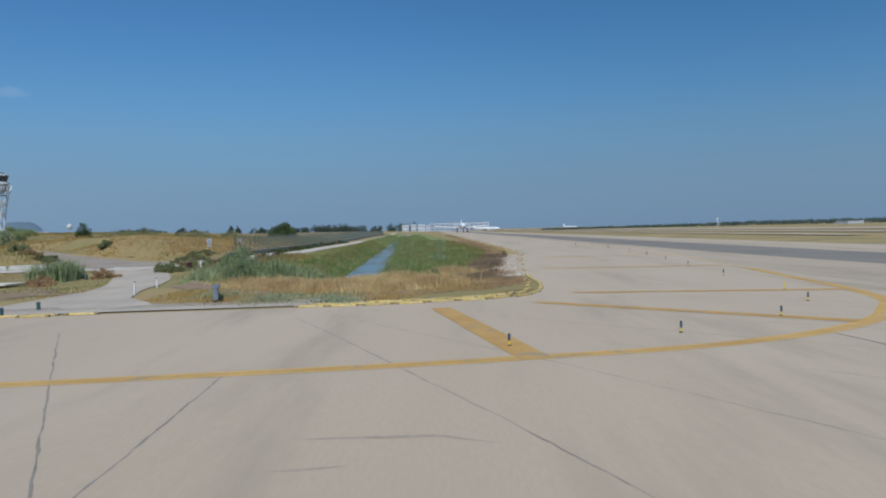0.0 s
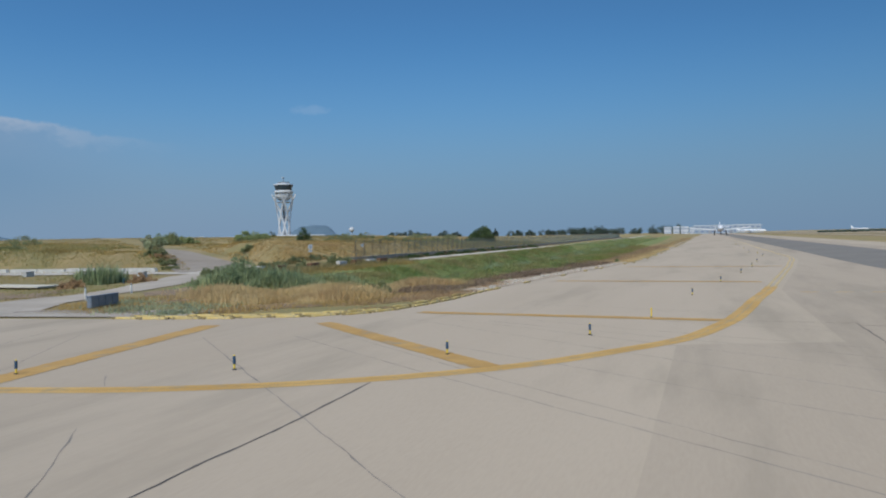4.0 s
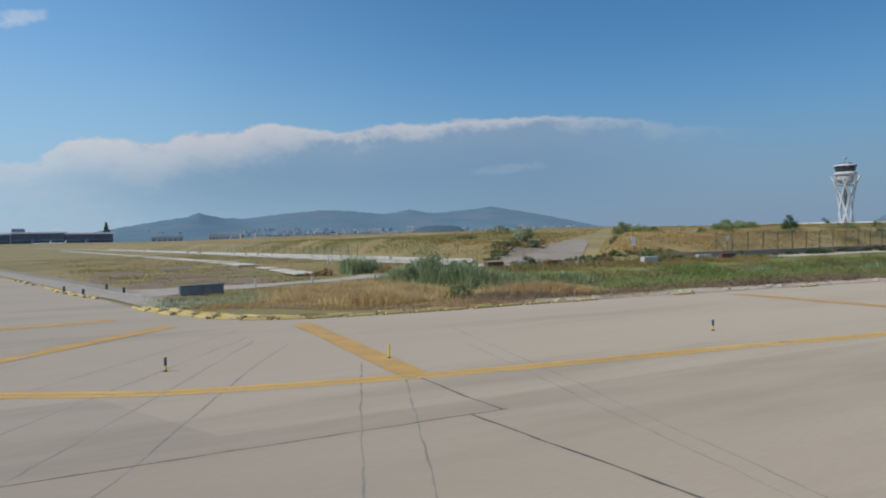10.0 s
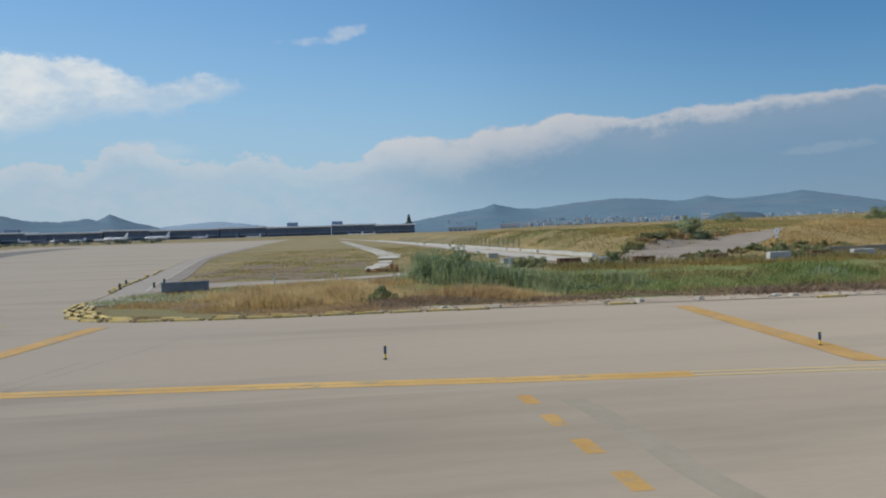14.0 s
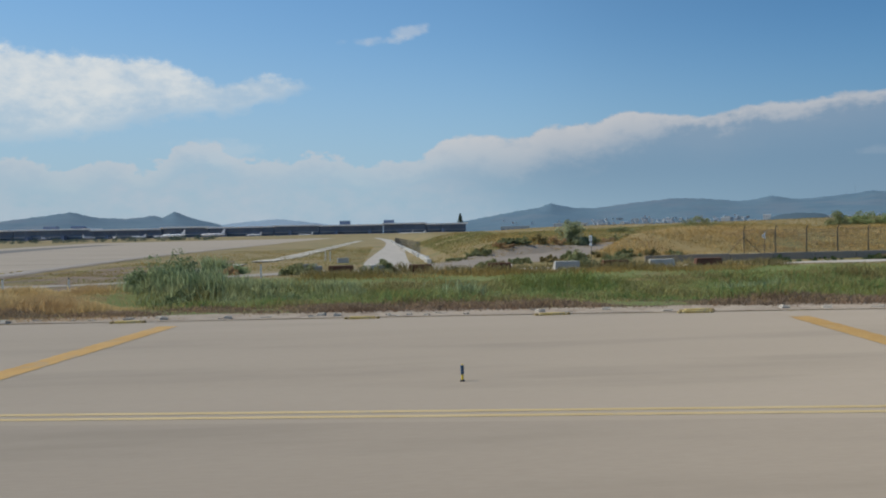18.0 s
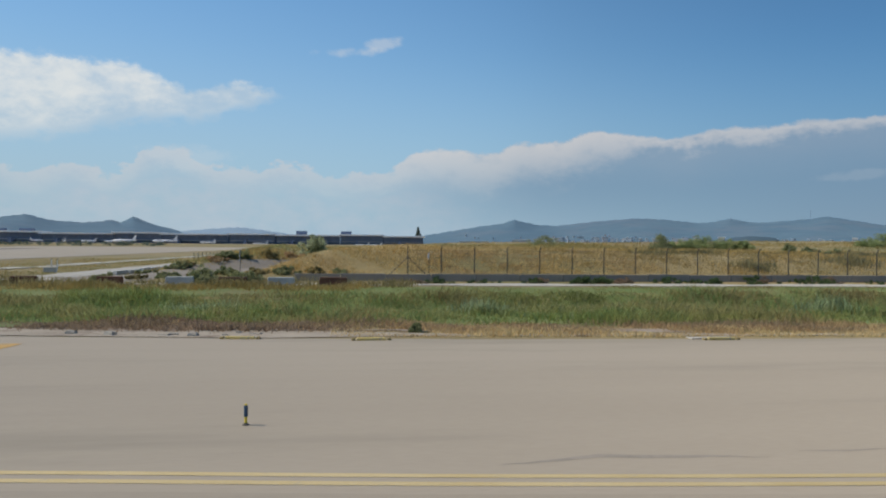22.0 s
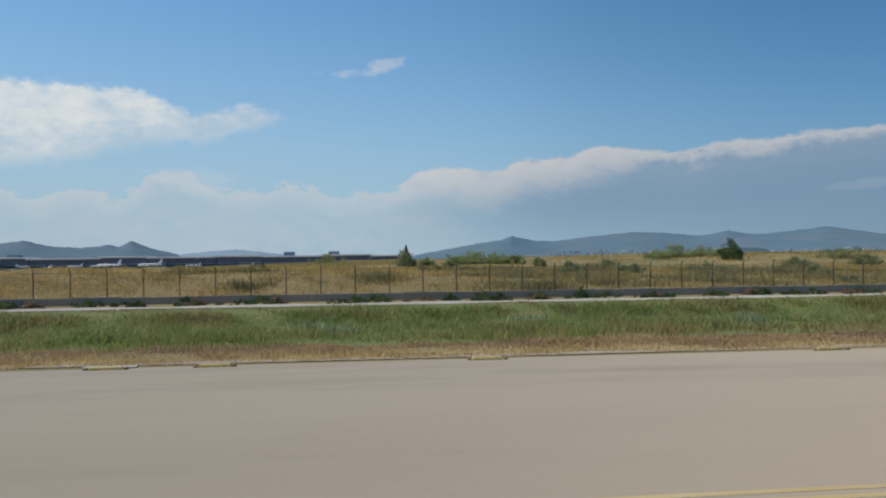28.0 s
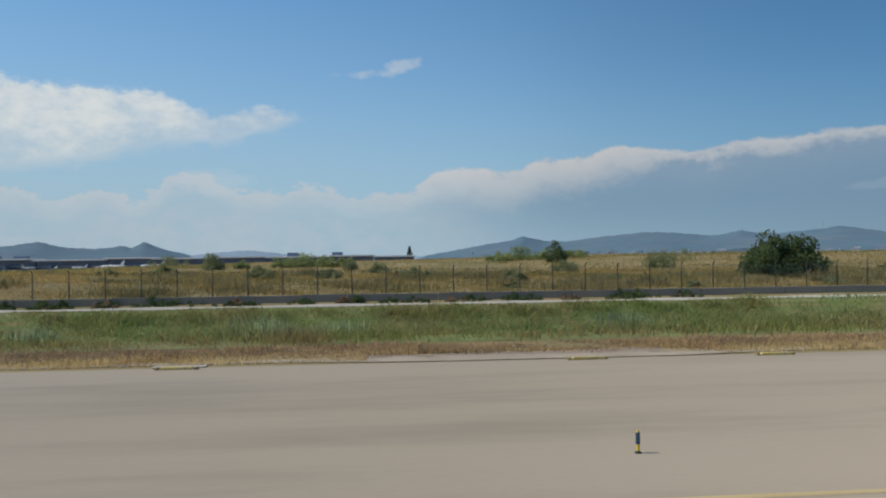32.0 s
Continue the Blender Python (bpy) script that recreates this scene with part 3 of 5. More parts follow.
for k in range(8):
    y0 = 16.2 - 1.85 * k
    ribbon("dash", [(-34.32, y0), (-34.32, y0 - 0.9)], 0.33, 0.006, old_yellow, False, dashes)


def wavy(pts, amount, step=0.5):
    q = np.array(pts, float)
    run_ = np.r_[0, np.cumsum(np.linalg.norm(np.diff(q, axis=0), axis=1))]
    at_ = np.linspace(0, run_[-1], max(3, int(run_[-1] / step)))
    p = np.stack([np.interp(at_, run_, q[:, k_]) for k_ in (0, 1)], 1)
    k = np.arange(len(p))
    return p + amount * np.stack([np.sin(k * 0.7 + p[0, 0]) + rng.normal(0, 0.6, len(p)), np.cos(k * 0.9 + p[0, 1]) + rng.normal(0, 0.6, len(p))], 1)


joints = marking("pavement_joints", "dark tar-sealed joints and cracks across pale concrete", "joint", "joints")
HEAVY = (([(-65.5, 29.36), (-70.4, 29.12), (-72.65, 29.17), (-77.55, 29.0), (-84, 28.75)], 0.10), ([(-50.1, 20.5), (-50.2, 19.0), (-50.42, 17.26), (-50.45, 15.96)], 0.09),
         ([(-72, 16.0), (-60, 16.02), (-50.35, 15.95)], 0.085), ([(-51.25, 15.95), (-51.32, 11.5), (-51.5, 2)], 0.10), ([(-48.64, 34.09), (-49.02, 29.52)], 0.05))
FAN = (([(-50.9, 34.0), (-59.6, 23.4), (-63.0, 19.25), (-65, 16.8), (-69, 11.8)], 0.05), ([(-51.3, 31.4), (-57.66, 22.3), (-62.5, 15.4), (-66, 10.4)], 0.055),
       ([(-51.4, 30.2), (-56.0, 22.15), (-59.62, 15.9), (-61, 13.6), (-63, 10)], 0.06), ([(-50.74, 28.5), (-53.1, 24.6), (-55.5, 20.1), (-57.85, 15.6), (-59.7, 12.5), (-62, 8.5)], 0.055),
       ([(-50.42, 23.1), (-53.6, 16.1), (-55.2, 12.5), (-56.5, 9.5)], 0.055), ([(-50.5, 20.2), (-52.4, 16.1), (-54.3, 12.0), (-55.2, 10)], 0.06),
       ([(-45.78, 24.72), (-47.35, 19.20), (-48.88, 14.34), (-49.52, 12.10), (-51.0, 7.0)], 0.045), ([(-43.55, 29.79), (-45.50, 23.34), (-47.26, 17.47), (-48.42, 14.14), (-49.07, 11.91), (-50.6, 7.0)], 0.04),
       ([(-58.65, 29.85), (-61.7, 25.5), (-64.4, 21.9), (-67.9, 17.0), (-70, 14)], 0.045))
BEND = (([(-60.4, 56.45), (-71.5, 51.42), (-79.0, 48.0), (-86, 44.9)], 0.08), ([(-70.1, 47.6), (-79.0, 47.25), (-86, 46.95)], 0.08),
        ([(-57.0, 48.1), (-62.4, 45.9), (-69.9, 43.05), (-75.9, 40.75), (-79.8, 39.4), (-86, 37.1)], 0.07), ([(-58.4, 45.4), (-69.6, 38.9), (-77.5, 34.9), (-84, 31.6)], 0.05),
        ([(-71.3, 33.1), (-74.2, 31.0), (-77.3, 29.0), (-79.5, 27.4)], 0.05), ([(-66.16, 37.06), (-67.39, 35.95)], 0.04),
        ([(-58.3, 39.6), (-69.1, 29.4), (-72.3, 26.4), (-76, 22.9)], 0.06), ([(-57.3, 36.2), (-64.0, 28.4), (-66.6, 25.2), (-69.2, 22.0), (-73, 17.4)], 0.055),
        ([(-56.7, 34.5), (-64.7, 26.05), (-67.1, 23.3), (-69.0, 21.1), (-72, 17.6)], 0.05))
for pts, wd in HEAVY:
    p_ = wavy(pts, 0.012, 0.3)
    ribbon("joint", p_, wd * 0.62 * rng.uniform(0.55, 1.25, len(p_)), 0.004, tar, False, joints)
for pts, wd in FAN + BEND:
    p_ = wavy(pts, 0.014, 0.35)
    ribbon("joint", p_, wd * 0.7 * rng.uniform(0.3, 1.25, len(p_)), 0.003, faint_tar, False, joints)
skids = marking("tyre_marks", "faint grey rubber smears left by tyres on concrete", "tyre mark", "tyre marks")
for pts, wd in (([(-76.6, 44.7), (-76.6, 43.2), (-76.55, 42.2), (-77.2, 41.1)], 0.17), ([(17.2, 12.6), (19, 13.0), (22, 12.7)], 0.2), ([(22.7, 13.0), (24.6, 13.0)], 0.09),
                ([(-78.4, 44.8), (-78.2, 43.6)], 0.12)):
    p = wavy(pts, 0.02, 0.25)
    ribbon("smear", p, wd * np.sin(np.linspace(0.05, 3.09, len(p))), 0.003, rubber_mark, False, skids)

# tyre-darkened older concrete south of the bend
old_x = np.r_[-200.0, -90, -70, -57.5, np.arange(-56, 402, 6.0)]
old_top = np.where(old_x < -57, 22.25, np.interp(old_x, LINE[60:, 0], LINE[60:, 1]) - 0.7)
n_old = len(old_x)
worn = mesh_object("worn_pavement", [(x, y, 0.0025) for x, y in zip(old_x, old_top)] + [(x, -12.0, 0.0025) for x in old_x],
                   [(n_old + i, n_old + i + 1, i + 1, i) for i in range(n_old - 1)], worn_concrete)
tagged(worn, "broad band of tyre-darkened concrete along the taxiway", "pavement", kind="structure")
strip = ribbon("seal_strip", wavy([(-33.35, 15.6), (-33.2, 10), (-33.0, 3)], 0.03, 0.5), 0.55, 0.0045, faint_seal, False)
tagged(strip, "faint grey seal strip beside orange dashes", "joint", kind="structure")

# worn asphalt lane along the middle of the taxiway, and the ground beyond it
LANE = smooth_line([(-234, 650), (-187, 420), (-152, 280), (-128, 200), (-106, 120), (-95, 60), (-92, 40), (-86, 24), (-76, 10), (-62, 1.5), (-45, -0.5), (0, 0.3), (60, 0.2), (200, 0), (500, 0), (900, 0), (1500, 0)], 3.0)
lane = ribbon("taxi_lane", LANE, np.interp(LANE[:, 1], [0, 60, 280, 650], [13.0, 13.0, 19.0, 24.0]), 0.008, asphalt, False)
tagged(lane, "worn grey asphalt lane along the middle of the taxiway", "taxiway", kind="structure")
for y, wd, x0 in ((-58, 9, 90), (-92, 14, -200), (-150, 42, -400)):
    strip = ribbon("far_runway", [(x0, y), (500, y + 2), (2500, y + 8)], wd, 0.12, concrete, False)
    tagged(strip, "pale runway pavement beyond dry grass", "runway", kind="structure")

# ---- roads, shoulders and banks ----
ACCESS = smooth_line([(-53.4, 60.8), (-50, 61.3), (-45, 62.4), (-40, 62.9), (-35, 63.4), (-29.5, 64.8), (-24, 66.9), (-18, 69.4), (-10, 70.6), (-2, 69.4)], 1.0)
ACCESS_WIDE = np.interp(ACCESS[:, 0], [-53.4, -50, -45, -40, -35, -30, -2], [10.0, 8.8, 5.2, 3.7, 3.9, 4.3, 4.6])
verge_line = WEST_EDGE[(WEST_EDGE[:, 1] > 44.5) & (WEST_EDGE[:, 1] < 420)]
for off, wd, nm in ((1.35, 2.0, "paved_shoulder"), (3.4, 1.5, "paved_shoulder")):
    shoulder = ribbon(nm, verge_line + [off, 0], wd, 0.05, track_gravel if off < 2 else dirt_track)
    tagged(shoulder, "cracked strip of old concrete along the taxiway edge", "pavement", "paved shoulders", "structure")
kerb = ribbon("flush_kerb", verge_line + [2.5, 0], 0.24, 0.07, old_concrete)
tagged(kerb, "pale flush kerb between two strips of old concrete", "kerb", kind="structure")
access = ribbon("access_road", ACCESS, ACCESS_WIDE, 0.05, track_gravel, across=5)
tagged(access, "pale gravel access road winding into the field", "road", kind="structure")
north_road = ribbon("service_road", smooth_line([(-13.2, 68), (-13.2, 90), (-12.6, 120), (-11, 180), (-10, 260), (-11, 420), (-20, 800)], 3.0), 5.0, 0.06, old_concrete, across=2)
tagged(north_road, "narrow concrete service road between grass verges", "road", kind="structure")
TRACK = smooth_line([(-9, 71), (-2, 78.5), (8, 88.5), (20, 100), (30, 109.5), (38, 117)], 1.5)
field_track = ribbon("field_track", TRACK, np.interp(TRACK[:, 0], [-9, 0, 12, 28, 38], [12, 10.5, 8.5, 5.5, 1.5]), 0.07, dirt_track, across=4)
tagged(field_track, "broad grey dirt track climbing between dry fields", "road", kind="structure")
fence_road = ribbon("perimeter_road", smooth_line([(-6, 66.0), (20, 64.3), (60, 64.0), (140, 64.0), (300, 66.5), (700, 79)], 2.0), 3.6, 0.05, old_concrete, across=2)
tagged(fence_road, "pale concrete perimeter road running along a fence", "road", kind="structure")
for k in range(47):
    y = 76 + 8.05 * k
    if rng.random() < 0.86:
        bm = box((1.5 if y < 99 else 2.8) + rng.random() * 1.3, rng.uniform(6.0, 7.6), 0.12, (0, 0, 0), 0.02)
        sl = part("concrete_slab", bm, bleached)
        sl.matrix_basis = pose(np.interp(y, [76, 120, 480], [-33.0, -28.0, -26.0]) + rng.normal(0, 0.12), y, hz(-28.6, y) + 0.02, 0, 0, np.interp(y, [100, 125], [-6.4, 0]) + rng.normal(0, 0.6))
        tagged(sl, "bleached concrete slab in an abandoned strip through grass", "slab", "abandoned slabs")

bank = ribbon("south_bank", smooth_line([(-34, 41.5), (-10, 40.6), (20, 39.6), (60, 40.0), (140, 42.0), (300, 46), (700, 58)], 2.0), 10.5, 0.02, bank_mat, across=8)
tagged(bank, "lush green grass bank sloping to a drainage channel", "bank", kind="structure")
bank = ribbon("north_bank", smooth_line([(-34, 56.3), (-10, 56.4), (20, 56.3), (60, 57.4), (140, 59.4), (300, 63.5), (700, 75)], 2.0), 9.0, 0.02, bank_mat, across=8)
tagged(bank, "green grass bank below a perimeter road", "bank", kind="structure")
VERGE = smooth_line([(-36, 36.6), (-24.8, 35.9), (-4, 33.9), (15, 31.6), (42, 30.4), (110, 30.0), (300, 30.0), (700, 30)], 1.5)
verge = ribbon("dirt_verge", VERGE, np.interp(VERGE[:, 0], [-36, -24, 12, 18, 100, 106, 116, 122, 700], [1.6, 2.4, 2.6, 0.9, 0.8, 2.2, 2.2, 0.8, 0.8]), 0.025, pale_soil, across=2)
tagged(verge, "strip of pale bare soil and grit along the pavement", "verge", kind="structure")
chan_x = np.arange(-33, 1200, 6.0)
water = ribbon("water", np.c_[chan_x, channel_y(chan_x)], 5.2, -0.98, water_mat, False)
tagged(water, "still grey-blue water in a straight drainage channel", "water", kind="structure")

# ---- edge blocks ----


def edge_block(at, turn):
    ob = empty("edge_block", at, turn, "chalky yellow kerb block with darker ends at the pavement edge", "kerb block", "yellow edge blocks")
    part("body", box(1.22, 0.24, 0.105, (0, 0, 0), 0.028, taper=0.88), block_yellow, ob)
    for s in (-1, 1):
        part("end_cap", box(0.15, 0.25, 0.09, (s * 0.69, 0, 0), 0.025, taper=0.86), block_dark, ob, "darker yellow-brown end")
    return ob


first_block = None


def set_block(x, y, turn):
    global first_block
    z = max(0.0, hz(x, y))
    if first_block is None:
        first_block = edge_block((x, y, z), turn)
    else:
        copy_thing(first_block, pose(x, y, z, 0, 0, turn))


kerb_run = np.concatenate([WEST_EDGE[::-1], NORTH_EDGE[1:]])
seg = np.r_[0, np.cumsum(np.linalg.norm(np.diff(kerb_run, axis=0), axis=1))]


def along(s):
    p = np.array([np.interp(s, seg, kerb_run[:, k]) for k in (0, 1)])
    q = np.array([np.interp(s + 0.5, seg, kerb_run[:, k]) for k in (0, 1)])
    return p, math.degrees(math.atan2(*(q - p)[::-1])), np.array([-(q - p)[1], (q - p)[0]]) * 2


tip = seg[len(WEST_EDGE) - 1]
for s in np.arange(tip - 11.5, tip + 18.6, 1.62):
    p, a, n = along(s)
    set_block(*(p - 0.15 * n + rng.normal(0, 0.05, 2)), a + rng.normal(0, 2.5))
for s in np.arange(tip - 62, tip - 23, 2.7):
    p, a, n = along(s)
    set_block(*(p - 0.15 * n + rng.normal(0, 0.12, 2)), a + rng.normal(0, 5))
for s in list(np.arange(tip - 11, tip - 1, 1.8)) + list(np.arange(tip + 1, tip + 13, 2.6)):
    p, a, n = along(s)
    set_block(*(p + 0.55 * n + rng.normal(0, 0.1, 2)), a + rng.normal(0, 6))
for off, lo, hi in ((0.22, -10.6, -3.0), (0.95, -8.0, 1.0)):
    for s in np.arange(tip + lo, tip + hi, 1.7):
        p, a, n = along(s)
        set_block(*(p + off * n + rng.normal(0, 0.07, 2)), a + rng.normal(0, 5))
for s in np.arange(tip - 40, tip - 21.5, 1.62):
    p, a, n = along(s)
    set_block(*(p + rng.normal(0, 0.08, 2)), a + rng.normal(0, 4))
for x in (-24.8, -14.65, -6.5, -0.5, 10.6, 15.6, 29.4, 42.3, 56.9, 60.7, 70.7, 84.5, 97.2, 112.2, 119.5, 133, 147, 160, 174, 190, 205):
    set_block(x, edge_y(x) - 0.35 + rng.normal(0, 0.06), rng.normal(0, 2.0))
set_block(-0.2, edge_y(-0.2) + 0.25, 3)
for x in (29.5, 57.2, 97.5):
    pad = part("broken_slab", box(1.9, 0.55, 0.05, (0, 0, 0), 0.015), old_concrete)
    pad.matrix_basis = pose(x - 0.3, edge_y(x) + 0.15, 0.0, 0, 0, 1.5)
    tagged(pad, "broken concrete pad beneath a kerb block", "slab", "broken slabs")

# ---- edge markers ----


def edge_marker(at, kind, lean=0.0):
    label = {"blue": "slim taxiway edge marker with a blue sleeve over yellow", "yellow": "plain yellow taxiway edge marker post",
             "band": "yellow taxiway edge marker with a dark band"}[kind]
    ob = empty("edge_marker", at, 0, label, "marker post", "taxiway edge markers")
    ob.matrix_basis = pose(*at, 0, lean, 0)
    part("base", lathe([(0.07, 0), (0.07, 0.014), (0.045, 0.025), (0.04, 0.045)], 16), block_black, ob, "round black base")
    part("post", lathe([(0.03, 0.04), (0.03, 0.41), (0.022, 0.425), (0.0, 0.43)], 14), yellow_plastic, ob)
    if kind == "blue":
        part("sleeve", lathe([(0.038, 0.17), (0.042, 0.175), (0.042, 0.385), (0.036, 0.395)], 16), blue_sleeve, ob, "blue reflective sleeve")
    elif kind == "band":
        part("band", lathe([(0.05, 0.20), (0.05, 0.27)], 16), block_black, ob, "dark band")
    return ob


for x, y, kind, lean in ((-66.5, 39.9, "blue", 0), (-64.55, 34.0, "blue", 0), (-60.72, 28.92, "blue", 1), (-55.4, 25.3, "blue", 0), (-49.3, 23.57, "yellow", 0),
                         (-36.85, 22.12, "blue", 0), (-24.28, 20.4, "blue", -2), (-11.85, 18.55, "blue", 0), (0.5, 17.05, "blue", 1), (12.7, 15.9, "blue", 0),
                         (33.6, 13.95, "blue", 0), (46.3, 13.97, "band", -10), (58.7, 14.6, "blue", 0), (83.77, 14.28, "band", 0), (109.2, 14.3, "blue", 0), (134, 14.2, "blue", 0)):
    edge_marker((x, y, 0), kind, lean)
for x, y in ((-53.9, 62.2), (-51.3, 61.8), (-54.7, 67.6), (-51.7, 67.8), (-28.2, 69.6)):
    ob = empty("guard_post", (x, y, hz(x, y)), 0, "stubby dark teal guard post beside an access road", "guard post", "guard posts")
    part("base", lathe([(0.16, -0.02), (0.16, 0.05), (0.12, 0.07)], 16), block_black, ob)
    part("post", lathe([(0.09, 0.06), (0.09, 0.40), (0.07, 0.45), (0.0, 0.46)], 16), dark_teal, ob)

# ---- guidance sign seen from behind ----
sign = empty("guidance_sign", (-47.7, 54.0, hz(-47.7, 54.0)), 14, "long grey taxiway guidance sign seen from behind, on short legs", "airport sign")
part("cabinet", box(3.05, 0.24, 0.62, (0, 0, 0.16), 0.03), sign_grey, sign)
part("top_rail", box(3.12, 0.30, 0.05, (0, 0, 0.78), 0.012), sign_grey, sign)
for k in range(4):
    x = -1.14 + 0.76 * k
    part("rear_panel", box(0.70, 0.03, 0.50, (x, -0.13, 0.22), 0.01), sign_grey, sign)
    part("leg", tube((x, 0, -0.05), (x, 0, 0.17), 0.035, None, 8), galvanised, sign)
for x, y, hgt in ((-42.2, 60.5, 0.95), (-37.5, 60.8, 0.75), (-23.3, 62.0, 1.15), (-20.9, 98.6, 1.4), (-20.3, 98.8, 1.4)):
    ob = empty("marker_stake", (x, y, hz(x, y)), 0, "thin white marker stake beside the access road", "stake", "white stakes")
    part("stake", box(0.12, 0.06, hgt, (0, 0, -0.05), 0.01), white_paint, ob)
    part("tip", box(0.125, 0.065, 0.08, (0, 0, hgt - 0.14), 0.005), galvanised, ob)


def soil_patch(x, y, ra, rb, turn, mat, label):
    """A bare patch with a frayed outline, laid on the ground."""
    a = np.linspace(0, 2 * np.pi, 40, endpoint=False)
    f = 1 + 0.22 * np.sin(3 * a + x) + 0.12 * np.sin(7 * a + y) + rng.normal(0, 0.05, 40)
    rings = []
    for k in (0.0, 0.5, 1.0):
        px, py = ra * k * f * np.cos(a), rb * k * f * np.sin(a)
        c_, s_ = math.cos(radians(turn)), math.sin(radians(turn))
        qx, qy = x + px * c_ - py * s_, y + px * s_ + py * c_
        rings.append(np.stack([qx, qy, height(qx, qy) + 0.03], 1))
    faces = [(r * 40 + i, r * 40 + (i + 1) % 40, (r + 1) * 40 + (i + 1) % 40, (r + 1) * 40 + i) for r in range(2) for i in range(40)]
    ob = mesh_object("soil_patch", np.concatenate(rings), faces, mat)
    return tagged(ob, label, "soil", "bare patches", "structure")


for x, y, ra, rb, tn in ((-46.5, 44.5, 3.4, 1.6, -50), (-43.5, 53.5, 4.5, 1.8, 10), (-40, 72, 6, 2.4, 80), (-36, 58.5, 3.2, 1.4, 20), (-44, 82, 8, 2.2, 85), (-39, 38.6, 4, 0.9, 0), (-35, 95, 9, 2.5, 85),
                         (8, 33.8, 6, 0.7, -6), (24, 32.4, 7, 0.6, -3), (-12, 36.2, 6, 0.7, -5), (-46, 100, 10, 2.6, 82), (-48, 71, 5, 1.6, 80), (-41.5, 90, 8, 2.2, 84), (-39, 68.5, 4, 1.0, 12), (-50, 86, 7, 1.3, 84), (-38, 112, 9, 2.2, 80), (-43.2, 76, 4.5, 1.5, 60), (112, 30.9, 8, 0.6, 0), (-33.5, 44, 2.5, 1.2, 30)):
    soil_patch(x, y, ra, rb, tn, brown_soil if x < -20 else soil, "patch of bare reddish-brown soil in dry grass")


# broken pale rubble where the pavement edge has crumbled
rubble_bm = [box(0.5, 0.3, 0.08, (0, 0, 0), 0.03, taper=0.86), box(0.40, 0.36, 0.14, (0, 0, 0), 0.04, taper=0.8), box(0.26, 0.20, 0.09, (0, 0, 0), 0.025, taper=0.8)]
rubble_me = []
for bm in rubble_bm:
    me = bpy.data.meshes.new("kerb_stone")
    for v in bm.verts:
        v.co += Vector(rng.normal(0, 0.018, 3))
    bm.normal_update()
    bm.to_mesh(me)
    bm.free()
    me.materials.append(old_concrete)
    rubble_me.append(me)
for k in range(36):
    x = rng.uniform(-33, 12)
    y = float(edge_y(x)) + 0.35 + abs(rng.normal(0, 0.45))
    st = new("kerb_stone", rubble_me[k % 3])
    st.matrix_basis = pose(x, y, hz(x, y) - 0.02, rng.normal(0, 5), rng.normal(0, 5), rng.uniform(-25, 25))
    tagged(st, "broken lump of pale concrete at the crumbled pavement edge", "stone", "edge stones")

# ---- growing things ----


def tri_mesh(name, verts, tris, mat, parent=None):
    me = bpy.data.meshes.new(name)
    verts, tris = np.asarray(verts, np.float32), np.asarray(tris, np.int32)
    me.vertices.add(len(verts))
    me.vertices.foreach_set("co", verts.ravel())
    me.loops.add(tris.size)
    me.loops.foreach_set("vertex_index", tris.ravel())
    me.polygons.add(len(tris))
    me.polygons.foreach_set("loop_start", np.arange(0, tris.size, 3, dtype=np.int32))
    me.materials.append(mat)
    me.update(calc_edges=True)
    ob = new(name, me)
    ob.parent = parent
    return ob


def blades(name, xy, lo, hi, width, mat, lean=0.35, label="", category="grass", sink=0.05):
    """Bent blades rooted at xy on the ground: one object of stuff."""
    n = len(xy)
    drift = swell(xy[:, 0], xy[:, 1], 1.7) + 0.8 * swell(xy[:, 1] + 5, xy[:, 0], 4.7)
    tall = rng.uniform(lo, hi, n) * np.clip(0.74 + 0.32 * drift, 0.28, 1.35)
    a, b = rng.uniform(0, 2 * np.pi, n), rng.uniform(0, 2 * np.pi, n)
    side = np.stack([np.cos(a), np.sin(a), 0 * a], 1) * (width * rng.uniform(0.6, 1.3, n) / 2)[:, None]
    bend = np.stack([np.cos(b), np.sin(b), 0 * b], 1) * (tall * lean * rng.uniform(0.2, 1.2, n))[:, None]
    root = np.c_[xy, height(xy[:, 0], xy[:, 1]) - sink]
    up = np.array([0, 0, 1.0])
    mid = root + bend * 0.35 + up * (tall * 0.6)[:, None]
    tip_ = root + bend + up * tall[:, None]
    v = np.stack([root - side, root + side, mid - side * 0.8, mid + side * 0.8, tip_], 1).reshape(-1, 3)
    k = np.arange(n)[:, None] * 5
    t = np.concatenate([k + [0, 1, 3], k + [0, 3, 2], k + [2, 3, 4]], 0)
    ob = tri_mesh(name, v, t, mat)
    return tagged(ob, label, category, kind="stuff")


def clumped(n, x0, x1, y0, y1, size=1.2, spread=0.35, follow=None):
    """Rooting places gathered in tufts; follow(x) shifts y along the strip."""
    m = max(1, int(n / 9))
    cx, cy = rng.uniform(x0, x1, m), rng.uniform(y0, y1, m)
    i = rng.integers(0, m, n)
    x, y = cx[i] + rng.normal(0, spread * size, n), cy[i] + rng.normal(0, spread * size, n)
    if follow is not None:
        y = y + follow(x)
    return np.c_[x, y]


